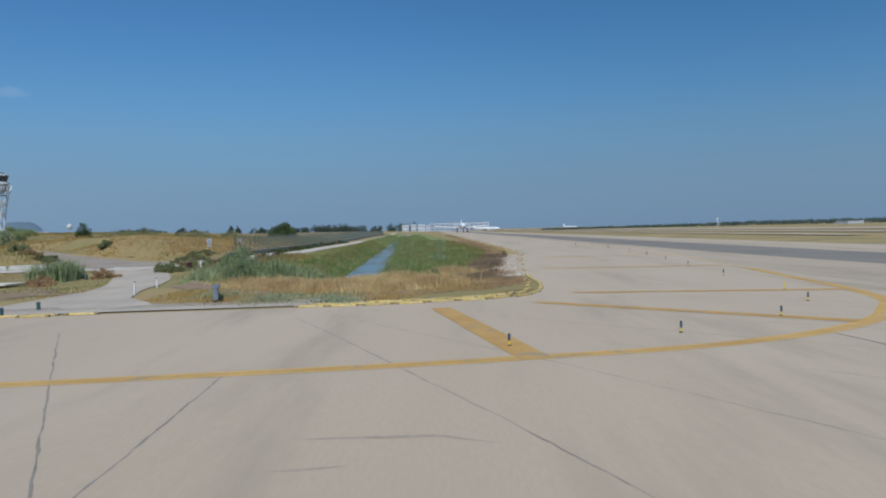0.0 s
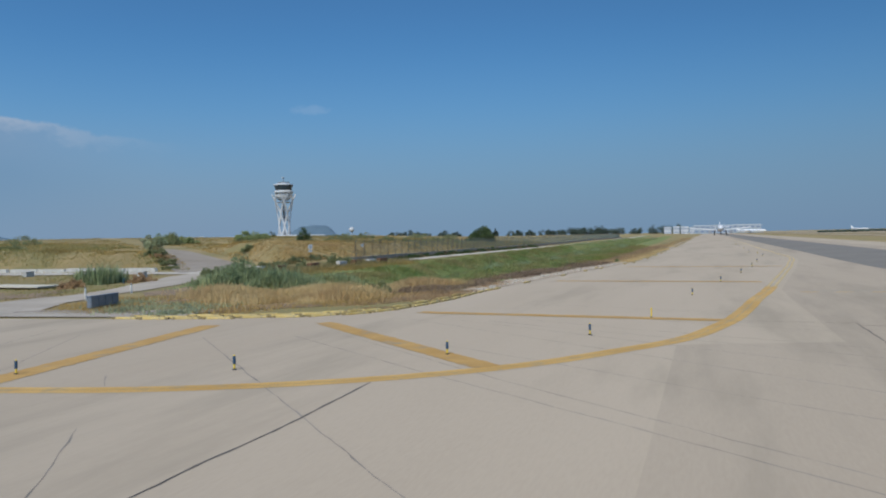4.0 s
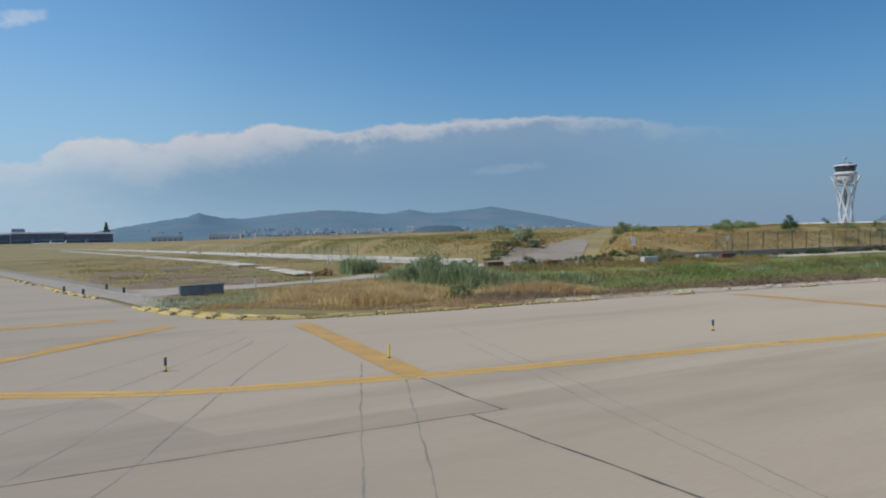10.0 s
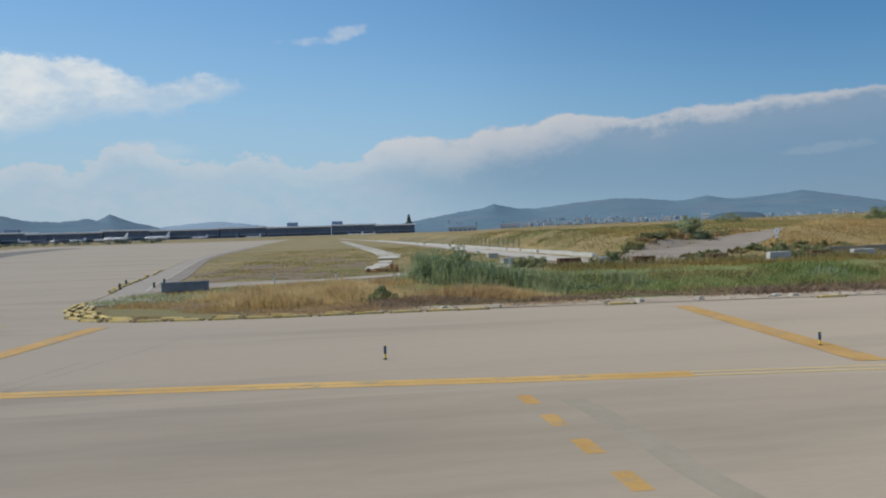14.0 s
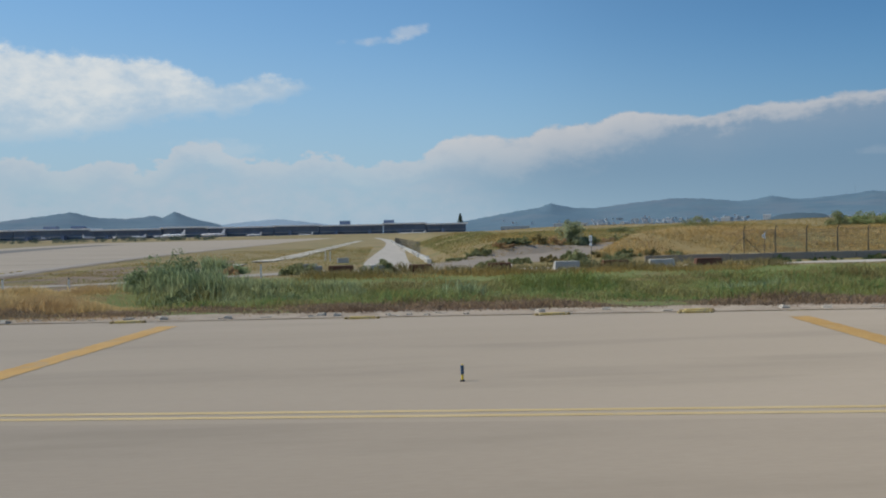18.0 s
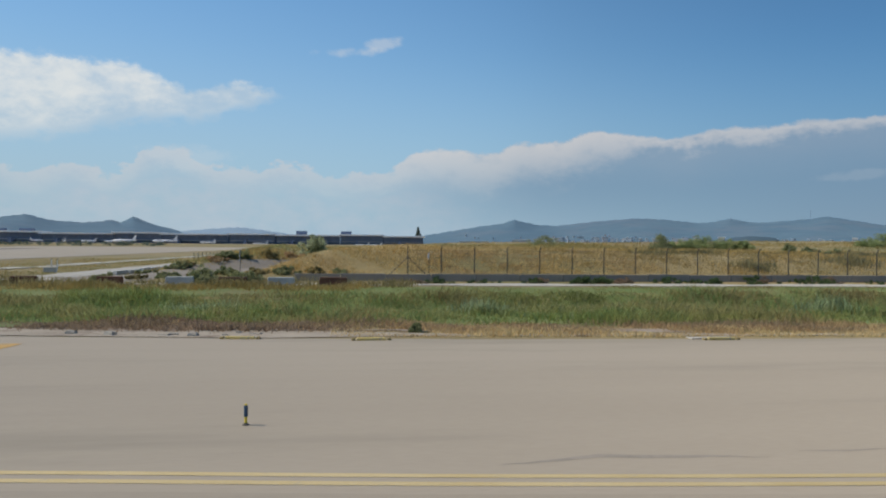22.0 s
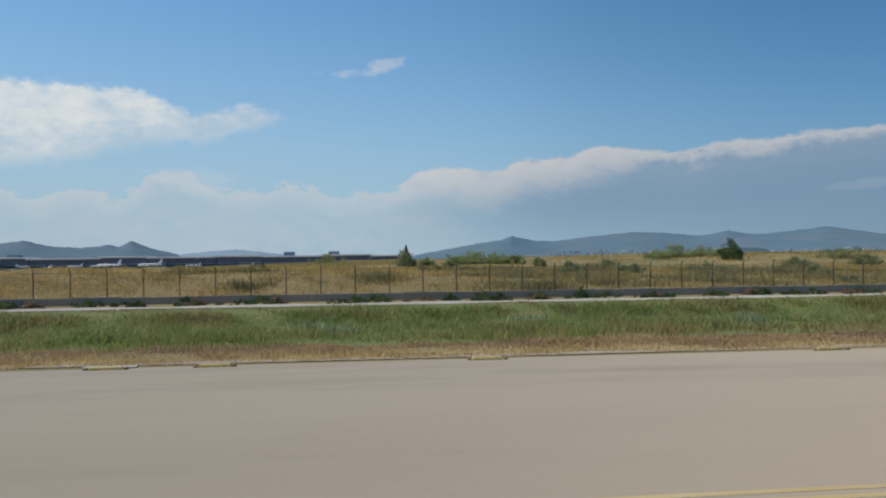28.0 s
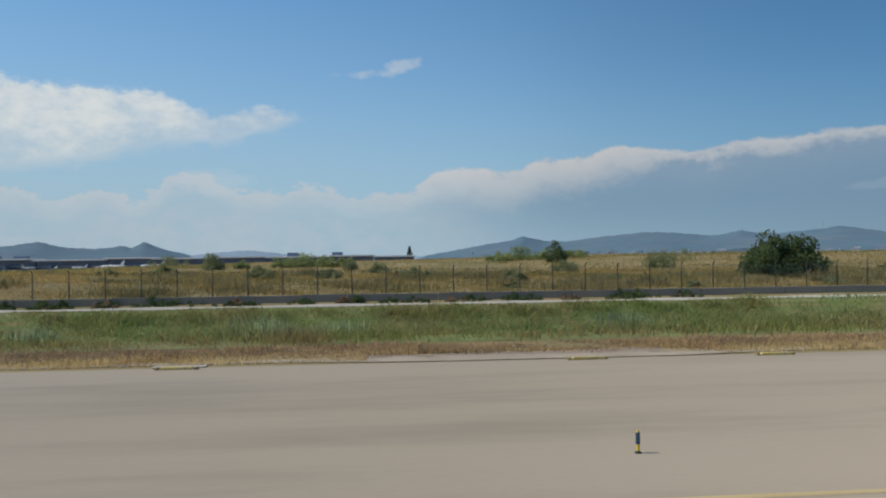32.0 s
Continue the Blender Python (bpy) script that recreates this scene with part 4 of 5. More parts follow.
def off_road(p):
    """Keeps tufts off the roads, the track and the pavement."""
    x, y = p[:, 0], p[:, 1]
    ok = (y > edge_y(x) + 0.25) | (x < -49)
    ok &= x > edge_x(y) + 0.3
    t = ((x - 2) - (y - 79)) / 1.414
    ok &= ~((np.abs(t) < np.interp(x, [-9, 0, 12, 30], [6.2, 5.4, 4.4, 3.4])) & (y > 68) & (y < 300))
    ok &= ~((np.abs(x + 13) < 2.9) & (y > 67))
    ok &= ~((np.abs(y - np.interp(x, ACCESS[:, 0], ACCESS[:, 1])) < np.interp(x, ACCESS[:, 0], ACCESS_WIDE) * 0.56) & (x < 0) & (x > -55))
    return p[ok]


tip_grass = off_road(clumped(26000, -50.5, -30, 38.2, 58, 1.6))
edge_weeds = off_road(np.concatenate([clumped(9000, -49, -18, 35.6, 39.6, 1.2), clumped(14000, -49, -26, 0.5, 4.5, 1.4, follow=edge_y), clumped(5000, -51.5, -44, 38, 52, 1.2)]))
blades("edge_weeds", edge_weeds, 0.06, 0.24, 0.035, rusty_straw, 1.0, "low brown weeds on bare ground behind the edge blocks", "weeds")
blades("verge_grass", tip_grass, 0.08, 0.32, 0.035, field_straw, 0.5, "short sun-dried grass on a rounded verge")
mounds = [(-42.5, 45.5, 1.3), (-40.8, 48.0, 1.6), (-38.4, 44.6, 1.6), (-36.4, 47.5, 1.6), (-34.2, 44.2, 1.4), (-31.5, 42.3, 1.2), (-38.6, 51.5, 1.6), (-28.5, 40.5, 1.0), (-33.4, 50.0, 1.4), (-35.6, 54.5, 1.5), (-40.5, 42.3, 1.2)]
straw_tip = off_road(np.concatenate([np.c_[rng.normal(x, r, 5200), rng.normal(y, r * 0.8, 5200)] for x, y, r in mounds]))
herbs = off_road(np.concatenate([np.c_[rng.normal(x, r, 700), rng.normal(y, r * 0.7, 700)] for x, y, r in ((-49.2, 50.7, 1.1), (-47.8, 47.8, 1.3), (-45.2, 54.2, 1.2), (-50.4, 47.0, 0.8), (-46.2, 50.5, 1.0), (-52.0, 57.4, 0.7))]))
blades("green_herbs", herbs, 0.10, 0.40, 0.06, sage_leaf, 0.8, "low grey-green herbs round the back of a sign", "weeds")
blades("tall_dry_grass", straw_tip, 0.4, 1.0, 0.035, straw, 0.7, "tall straw-coloured dry grass on a rounded verge")
weeds = off_road(np.concatenate([clumped(96000, -36, 130, 2.2, 5.8, 1.2, follow=edge_y), clumped(9000, 125, 420, 1.2, 5.5, 2.0, follow=edge_y)]))
dead = weeds[:, 0] + rng.normal(0, 3, len(weeds)) < 15
dead |= (np.abs(weeds[:, 0] - 96) < 9 + rng.normal(0, 2, len(weeds))) & (rng.random(len(weeds)) < 0.3)
blades("dead_weeds", weeds[dead], 0.12, 0.42, 0.06, brown_weed, 1.2, "dark brown dead weeds along the pavement edge", "weeds")
blades("dry_weeds", weeds[~dead], 0.10, 0.40, 0.043, rusty_straw, 1.0, "reddish dry weeds along the pavement edge", "weeds")
weeds2 = off_road(np.concatenate([clumped(9000, -30, 18, 3.2, 5.6, 1.0, follow=edge_y), clumped(84000, 14, 130, 0.5, 3.6, 1.1, follow=edge_y), clumped(6000, 130, 420, 1.0, 6.0, 2.0, follow=edge_y)]))
bare = (np.abs(weeds2[:, 0] - 110) < 6) | (np.abs(weeds2[:, 0] - 9) < 5)
weeds2 = weeds2[~(bare & (weeds2[:, 1] < edge_y(weeds2[:, 0]) + 2.4))]
blades("dry_verge_grass", weeds2, 0.08, 0.32, 0.04, straw, 0.6, "straw-coloured grass along the pavement edge")


def ch(x):
    return channel_y(x)


reeds1 = off_road(np.concatenate([clumped(84000, -24, 135, -12.5, -2.9, 1.6, follow=ch), clumped(44000, -30, 135, 2.6, 7.0, 1.4, follow=ch),
                                  clumped(16000, 135, 430, -10, -2.8, 3.0, follow=ch), clumped(16000, 135, 430, 2.8, 9, 3.0, follow=ch)]))
reeds1 = reeds1[reeds1[:, 1] > edge_y(reeds1[:, 0]) + 4.8]
blades("channel_reeds", reeds1, 0.22, 0.75, 0.056, reed, 1.1, "green reeds and grass filling a drainage channel", "reeds")
in_channel = np.concatenate([clumped(30000, -20, 135, -4.0, -1.7, 1.2, follow=ch), clumped(9000, 135, 430, -4.0, 1.0, 3.0, follow=ch)])
blades("rushes", in_channel, 0.9, 1.6, 0.05, reed, 1.0, "bright green rushes standing in the drainage channel", "reeds")
reeds2 = off_road(np.concatenate([clumped(46000, -30, 135, -15.5, -7, 1.6, follow=ch), clumped(24000, -20, 135, -8, 3, 2.2, follow=ch), clumped(20000, -30, 135, 5, 7.5, 1.3, follow=ch)]))
reeds2 = reeds2[reeds2[:, 1] > edge_y(reeds2[:, 0]) + 4.6]
blades("bank_grass", reeds2, 0.25, 0.8, 0.047, pale_grass, 0.9, "yellow-green grass on channel banks")
tufts = ((99.2, 40.2, 1.2), (101.8, 40.6, 1.0), (87.6, 40.4, 0.9), (96, 51, 1.0), (64, 41, 0.8), (41, 40.6, 0.8), (-9, 41.5, 0.9), (7, 42, 0.9), (22, 41, 0.8), (75, 43, 0.9), (118, 42, 1.0))
blades("tall_tufts", np.concatenate([np.c_[rng.normal(x, r, 420), rng.normal(y, r * 0.6, 420)] for x, y, r in tufts]), 0.5, 1.25, 0.055, reed_deep, 0.5, "scattered taller dark green tufts in the channel grass", "reeds")
near_reeds = off_road(np.concatenate([clumped(3600, -31.5, -26.5, 54.5, 61, 0.8), clumped(3800, -24.5, -15, 50.5, 55.5, 1.1)]))
blades("verge_reeds", near_reeds, 0.35, 1.15, 0.06, reed_grey, 0.45, "loose clump of grey-green reeds on the verge", "reeds")
for x, y, r, hgt in ((-29.9, 56.5, 0.8, 1.7), (-28.7, 57.6, 0.7, 2.3), (-27.5, 55.4, 0.8, 1.9), (-26.5, 57.2, 0.55, 2.4), (-25.5, 54.8, 0.8, 1.6), (-31.2, 58.2, 0.8, 1.2), (-23.8, 54.4, 0.9, 1.2), (-22.0, 53.2, 0.9, 1.0), (-27.8, 53.4, 0.9, 1.1)):
    blades("reed_clump", np.c_[rng.normal(x, r, 480), rng.normal(y, r, 480)], 0.45 * hgt, hgt, 0.07, reed_deep if hgt > 1.5 else reed_grey, 0.45, "ragged clump of tall grey-green reeds beside the access road", "reeds")
tall_reeds = off_road(clumped(2200, -29.8, -26.4, 70.6, 73.6, 0.6))
blades("tall_reeds", tall_reeds, 0.9, 2.2, 0.07, reed_deep, 0.35, "clump of tall dark green reeds above the verge", "reeds")
field1 = off_road(np.concatenate([clumped(95000, 0, 175, 71.2, 112, 2.2), clumped(60000, 10, 230, 100, 190, 4.0), clumped(12000, 170, 420, 78, 190, 4.0), clumped(26000, 4, 300, 180, 330, 5.0)]))
east = field1[:, 0] + rng.normal(0, 14, len(field1)) > 82
blades("field_grass", field1[~east], 0.18, 0.58, 0.075, field_straw, 1.4, "tall golden-brown field grass behind a fence")
blades("olive_field_grass", field1[east], 0.18, 0.6, 0.08, field_olive, 1.4, "tall olive and straw field grass behind a fence")
field2 = off_road(np.concatenate([clumped(60000, -6, 175, 71.2, 125, 3.2), clumped(10000, 0, 300, 110, 220, 4.0), clumped(9000, -50, -5, 76, 200, 3.0)]))
field2 = field2[(field2[:, 0] > 70 + rng.normal(0, 15, len(field2))) | (field2[:, 0] < 2)]
mound_straw = off_road(np.concatenate([clumped(40000, 3, 45, 71.2, 92, 1.8), clumped(5000, 20, 60, 71.5, 80, 2.0)]))
blades("mound_grass", mound_straw, 0.14, 0.45, 0.05, straw, 1.2, "pale golden grass over a mound behind the road")
blades("field_weeds", field2, 0.14, 0.5, 0.055, field_olive, 1.3, "yellow-green weeds scattered through dry field grass", "weeds")
green_low = off_road(np.concatenate([clumped(9000, -26, -16, 74, 180, 2.5), clumped(14000, -8.5, 6, 73, 180, 2.0), clumped(14000, -50, -31, 64, 125, 3.0)]))
short_dry = np.c_[rng.uniform(-60, -14, 60000), 62 + 150 * rng.random(60000) ** 1.4]
blades("short_dry_grass", off_road(short_dry[short_dry[:, 0] > edge_x(short_dry[:, 1]) + 4.6]), 0.05, 0.17, 0.06, field_olive, 0.9, "short patchy dry grass beside the taxiway")
blades("low_green_grass", green_low, 0.06, 0.24, 0.06, pale_grass, 0.6, "low green grass beside a service road")
meadow = np.c_[rng.uniform(-6, 75, 56000), rng.uniform(86, 200, 56000)]
meadow = off_road(meadow[meadow[:, 0] < meadow[:, 1] - 86])
blades("meadow_grass", meadow, 0.2, 0.6, 0.08, meadow_green, 1.0, "olive-green meadow grass between the road and the track")
short_bank = off_road(clumped(46000, -25, 135, 6.5, 11.0, 1.3, follow=ch))
blades("north_bank_grass", short_bank[short_bank[:, 1] < 61.6], 0.08, 0.26, 0.04, pale_grass, 0.6, "short yellow-green grass on the north bank")
litter = off_road(clumped(9000, -20, 16, 58.5, 61.8, 1.3))
blades("roadside_grass", litter, 0.2, 0.55, 0.06, field_olive, 0.6, "dry grass along the perimeter road")
scrub = off_road(clumped(6000, -20, 20, 60, 66, 1.2))
blades("brown_scrub", scrub, 0.3, 0.9, 0.06, scrub_leaf, 0.6, "brown scrub around concrete blocks", "scrub")


def leaf_cloud(centres, radii, per, size):
    """Small leaves gathered round clump centres, as triangles."""
    n = len(centres) * per
    c = np.repeat(centres, per, 0)
    r = np.repeat(radii, per)
    d = rng.normal(size=(n, 3))
    d /= np.linalg.norm(d, axis=1)[:, None]
    p = c + d * (r * rng.uniform(0.45, 1.08, n) ** 0.6)[:, None] * [1, 1, 0.85]
    a, b = rng.normal(size=(n, 3)), rng.normal(size=(n, 3))
    s = size * rng.uniform(0.6, 1.4, n)[:, None]
    a = a / np.linalg.norm(a, axis=1)[:, None] * s
    b = b / np.linalg.norm(b, axis=1)[:, None] * s
    v = np.stack([p - a, p + a * 0.2 + b * 0.7, p + a, p + a * 0.2 - b * 0.7], 1).reshape(-1, 3)
    k = np.arange(n)[:, None] * 4
    return v, np.concatenate([k + [0, 1, 2], k + [0, 2, 3]], 0)


def plant(name, at, wide, tall, mat, label, category, trunk=0.25, per=70, clumps=22, size=0.16, group="", peak=0.6):
    """A tree or shrub: tapered trunk, limbs and a crown of leaf clumps with gaps."""
    ob = empty(name, at, 0, label, category, group)
    foot = tall * trunk
    bm = tube((0, 0, -0.3), (0.03 * wide, 0, foot + 0.2 * tall), 0.045 * tall ** 0.8 + 0.03, 0.025 * tall ** 0.8, 8)
    part("trunk", bm, bark, ob)
    a_ = rng.uniform(0, 2 * np.pi, clumps)
    q_ = rng.uniform(0, 1, clumps) ** 0.5 * 0.86
    lump = 1 + 0.24 * np.sin(3 * a_ + at[0]) + 0.15 * np.sin(5 * a_ + at[1])
    roof_ = (1 - q_ ** 2) ** peak * (1 + 0.2 * np.sin(2 * a_ + at[1]) + 0.1 * np.sin(5 * a_ + at[0]))
    rad = np.minimum(rng.uniform(0.11, 0.22, clumps) * wide, (tall - foot) * 0.26)
    up_ = rng.uniform(0.0, 1.0, clumps) ** 0.55 * roof_
    c = np.stack([q_ * np.cos(a_) * wide / 2 * lump, q_ * np.sin(a_) * wide / 2 * lump, foot + 0.5 * rad + np.maximum((tall - foot) * up_ - 1.3 * rad, 0.0)], 1)
    for q in c[:4]:
        bm = tube((0, 0, foot * 0.8), q, 0.02 * tall ** 0.8, 0.008 * tall ** 0.8, 6)
        part("limb", bm, bark, ob)
    v, t = leaf_cloud(c, rad, int(per * 0.62), size * 1.2)
    tri_mesh("crown", v, t, mat, ob)
    return ob


for x, y, wd, tl in ((10.4, 98, 3.5, 3.1), (75, 145, 4.4, 3.6), (152.7, 88.5, 8.6, 5.4), (138.7, 144, 4.6, 4.4), (91.5, 90, 3.2, 1.9)):
    big = wd > 6
    plant("bush", (x, y, hz(x, y) - 0.1), wd, tl, leaf if big or x > 100 else sage_leaf if x < 20 else olive_leaf,
          "large rounded dark green bush in dry grass" if big else "rounded green bush standing in dry field grass", "bush", 0.09 if big else 0.03, 300 if big else 150, 64 if big else 44, 0.15 if big else 0.1, "field bushes", 1.0 if x == 75 else 0.3 if x < 20 else 0.5)
for x, y, wd, tl in ((100, 142, 2.6, 1.9), (159, 140, 10, 2.2), (178, 140, 9, 2.4), (109, 92, 4.5, 1.3), (99, 91, 3.6, 1.2), (33, 150, 6, 1.5),
                     (105, 118, 4, 1.7), (132, 110, 4.5, 1.9), (150, 120, 5, 2.0), (170, 110, 5, 1.9), (20, 88, 2.2, 1.1), (54, 96, 2.4, 1.0), (78, 101, 2.6, 1.2), (205, 130, 9, 2.8), (230, 125, 8, 2.6),
                     (120, 86, 2.8, 1.3), (13, 99.5, 3.4, 1.2), (1, 90, 2.6, 0.8), (-3, 85, 2.6, 0.7), (-6, 82, 2.2, 0.6), (60, 175, 10, 2.4)):
    plant("shrub", (x, y, hz(x, y) - 0.1), wd, tl, olive_leaf, "low olive-green shrub in dry grass", "shrub", 0.02, 170, 44, 0.075, "field shrubs", 0.4)
for x, y, wd, tl in ((86.5, 158, 5.0, 2.3), (90.5, 160, 5.6, 2.9), (95, 159, 5.4, 2.6), (99, 158, 4.4, 2.0), (131, 162, 6.0, 2.4), (136, 164, 6.5, 3.0), (141.5, 164, 6.0, 2.8), (147, 164, 6.0, 2.2), (79.5, 150, 3.0, 1.6)):
    plant("bush", (x, y, hz(x, y) - 0.1), wd, tl, light_leaf, "soft light green bush in a row across the field", "bush", 0.02, 170, 50, 0.09, "light green bushes", 0.4)
for k in range(46):
    x = 21 + 2.5 * k + rng.normal(0, 1.2)
    plant("shrub", (x, 67.3 + rng.normal(0, 0.2), hz(x, 67.3) - 0.05), rng.uniform(1.4, 4.0), rng.uniform(0.45, 0.95), leaf if k % 4 else brown_weed,
          "dark straggling shrub at the foot of a low wall", "shrub", 0.02, 130, 20, 0.05, "wall shrubs")
for x, y, wd, tl in ((-35.4, 42.2, 1.7, 0.85), (17.5, 32.2, 0.45, 0.5), (3, 65, 3, 1.6), (6.4, 65.2, 2.6, 1.5),
                     (-14, 64.8, 3.0, 1.2), (-5, 65, 2.6, 1.0), (-20.5, 65.6, 3.0, 1.3)):
    plant("shrub", (x, y, hz(x, y) - 0.1), wd, tl, olive_leaf, "dense green shrub among reeds and dry grass", "shrub", 0.02, 130, 36, 0.08, "verge shrubs")

for x, y, wd, tl in ((-28.6, 57.4, 4.2, 2.5), (-30.8, 57.0, 2.6, 1.5), (-26.6, 56.0, 2.0, 1.4), (-27.0, 52.8, 2.0, 1.0), (-20.0, 52.2, 2.2, 1.0)):
    plant("shrub", (x, y, hz(x, y) - 0.1), wd, tl, reed_shrub, "dark green feathery shrub standing among tall reeds", "shrub", 0.02, 150, 46, 0.07, "reedbed shrubs", 0.4)
for x, y, wd, tl in ((-32.5, 71.1, 2.4, 1.0), (-34.0, 70.4, 1.6, 0.7), (-27.2, 68.7, 2.4, 1.1)):
    plant("shrub", (x, y, hz(x, y) - 0.1), wd, tl * 0.8, rusty_straw, "low withered brown bush beside the gravel road", "shrub", 0.02, 120, 30, 0.06, "withered bushes", 0.4)
drifts = [(rng.uniform(44, 185), 72.5 + 34 * rng.random() ** 1.5, rng.uniform(0.7, 1.9)) for _ in range(44)]
scrub_xy = off_road(np.concatenate([np.c_[rng.normal(x, 1.6 * r, 520), rng.normal(y, r, 520)] for x, y, r in drifts]))
blades("field_scrub", scrub_xy, 0.5, 1.15, 0.085, scrub_leaf, 0.6, "drifts of olive-brown scrub in the field grass", "scrub")
for k in range(18):
    x, y = rng.uniform(70, 185), 74 + 40 * rng.random() ** 1.6
    wd = rng.uniform(1.8, 4.2)
    plant("shrub", (x, y, hz(x, y) - 0.1), wd, rng.uniform(0.55, 1.0) * min(1.5, 0.6 + 0.16 * wd), (scrub_leaf, olive_leaf)[k % 2],
          "low soft scrub bush among tall field grass", "shrub", 0.02, 150, 30, 0.065, "field scrub", 0.4)

for x, y, wd, tl in ((-3.5, 70.2, 2.2, 0.8), (-1, 70.6, 2.6, 1.0), (1.6, 70.4, 2.2, 0.9), (4.0, 70.9, 2.8, 1.1), (6.6, 71.3, 2.4, 1.0), (9.0, 71.2, 2.8, 1.1), (11.6, 71.8, 2.6, 0.9), (14, 71.6, 2.2, 0.8)):
    plant("shrub", (x, y, hz(x, y) - 0.1), wd * 0.9, tl * 0.72, scrub_leaf if int(x * 2) % 2 else olive_leaf, "dense brown-green scrub bush beside a dirt track", "shrub", 0.02, 110, 30, 0.08, "trackside scrub")

for k in range(11):
    x, y = 2 + 2.5 * k - 0.707 * (6.4 - 0.2 * k), 81.6 + 2.5 * k + 0.707 * (6.4 - 0.2 * k)
    plant("shrub", (x, y, hz(x, y) - 0.1), rng.uniform(1.8, 3.4), rng.uniform(0.6, 1.2), (scrub_leaf, rusty_straw, olive_leaf)[k % 3], "brown-green scrub bush along the edge of a dirt track", "shrub", 0.02, 120, 30, 0.07, "track edge scrub", 0.4)

# ---- fence, wall and blocks by the perimeter road ----
fence = empty("fence", (0, 0, 0), 0, "tall wire perimeter fence on dark posts above a low wall", "fence")
fx = np.arange(20, 420, 3.05)
fy = np.interp(fx, [20, 150, 420], [70.0, 70.0, 74.0])
post_bm = tube((0, 0, -0.3), (0, 0, 2.45), 0.046, None, 8)
arm_bm = tube((0, 0, 2.43), (0, -0.30, 2.72), 0.045, None, 6)
for bm_, nm in ((post_bm, "post"), (arm_bm, "arm")):
    me = bpy.data.meshes.new(nm)
    bm_.to_mesh(me)
    bm_.free()
    me.materials.append(galvanised)
    for x, y in zip(fx, fy):
        o = new(nm, me)
        o.parent = fence
        o.matrix_basis = pose(x, y, hz(x, y))
net_v, net_f = [], []
for a0, a1, b0, b1 in [(0.19 * k + 0.1, 0.19 * k + 0.109, 0.05, 2.4) for k in range(16)] + [(0.0, 3.05, 0.2 * k + 0.1, 0.2 * k + 0.109) for k in range(12)]:
    i = len(net_v)
    net_v += [(a0, 0, b0), (a1, 0, b0), (a1, 0, b1), (a0, 0, b1)]
    net_f.append((i, i + 1, i + 2, i + 3))
for k in range(25):
    x, i = 0.122 * k + 0.06, len(net_v)
    net_v += [(x, -0.006, 0.05), (x, 0.006, 0.05), (x, 0.006, 2.4), (x, -0.006, 2.4)]
    net_f.append((i, i + 1, i + 2, i + 3))
net = None
for i in range(len(fx) - 1):
    if net is None:
        net = mesh_object("wire_netting", net_v, net_f, net_green, fence)
        o = net
    else:
        o = new("wire_netting", net.data)
        o.parent = fence
    dz = hz(fx[i + 1], fy[i + 1]) - hz(fx[i], fy[i])
    o.matrix_basis = pose(fx[i], fy[i], hz(fx[i], fy[i]), 0, -math.degrees(math.atan2(dz, 3.05)), math.degrees(math.atan2(fy[i + 1] - fy[i], 3.05)))
fz = height(fx, fy)
for lift in (0.9, 1.7, 2.38):
    p = np.c_[fx, fy, fz + lift]
    v = np.concatenate([p + [0, 0, 0.006], p - [0, 0, 0.006]])
    m_ = len(fx)
    mesh_object("wire", v, [(i, i + 1, m_ + i + 1, m_ + i) for i in range(m_ - 1)], galvanised, fence)
for s in (-1, 1):
    part("brace", tube((20 + 1.9 * s, 70, hz(20, 70) - 0.1), (20 + 0.05 * s, 70, hz(20, 70) + 1.7), 0.03, None, 6), galvanised, fence)
wall_x = np.arange(12, 420, 4.0)
for x in wall_x:
    y = float(np.interp(x, [20, 150, 420], [68.6, 68.6, 72.6]))
    wl = part("kerb_wall", box(3.96, 0.28, 0.80, (0, 0, -0.05), 0.02), wall_grey)
    wl.matrix_basis = pose(x, y, hz(x, y - 0.6) - 0.02, 0, 0, 0.3 * rng.normal())
    tagged(wl, "length of low grey concrete wall below a fence", "wall", "low wall lengths")
for x, y, mat_, sx, turn in ((1.5, 63.2, white_block, 2.2, 2), (9.4, 62.8, white_block, 2.2, -1), (5.6, 63.2, rust_block, 2.3, 3), (13.5, 63.0, rust_block, 2.3, -2), (-10.6, 64.4, rust_block, 2.0, 0),
                             (-17.2, 65.2, rust_block, 2.2, 5), (-14.0, 64.6, white_block, 1.4, 0), (-4.0, 64.0, rust_block, 2.0, -4), (-19.5, 66.5, white_block, 1.3, 20)):
    white = mat_ is white_block
    ob = empty("barrier_block", (x, y, hz(x, y) - 0.05), turn, "whitewashed concrete barrier block in roadside scrub" if white else "rust-brown barrier block half hidden in scrub", "barrier block", "barrier blocks")
    part("body", box(sx, 0.62, 0.72, (0, 0, 0), 0.05, taper=0.93), mat_, ob)
    part("foot", box(sx * 1.02, 0.78, 0.14, (0, 0, -0.02), 0.03), mat_, ob)
for x, y, sx, hgt, turn in ((-20.6, 74.0, 1.3, 0.55, 20), (-27.9, 56.9, 0.9, 0.9, 5), (-18.3, 91.0, 1.3, 0.55, 10)):
    ob = empty("marker_box", (x, y, hz(x, y) - 0.05), turn, "small whitewashed concrete box beside the access road", "concrete box", "white boxes")
    part("body", box(sx, 0.6, hgt, (0, 0, 0), 0.04, taper=0.95), white_block, ob)
    part("lid", box(sx * 1.06, 0.66, 0.09, (0, 0, hgt), 0.02), white_block, ob)
screen = empty("mesh_fence", (0, 0, 0), 0, "dark green mesh fence beside the concrete service road", "fence")
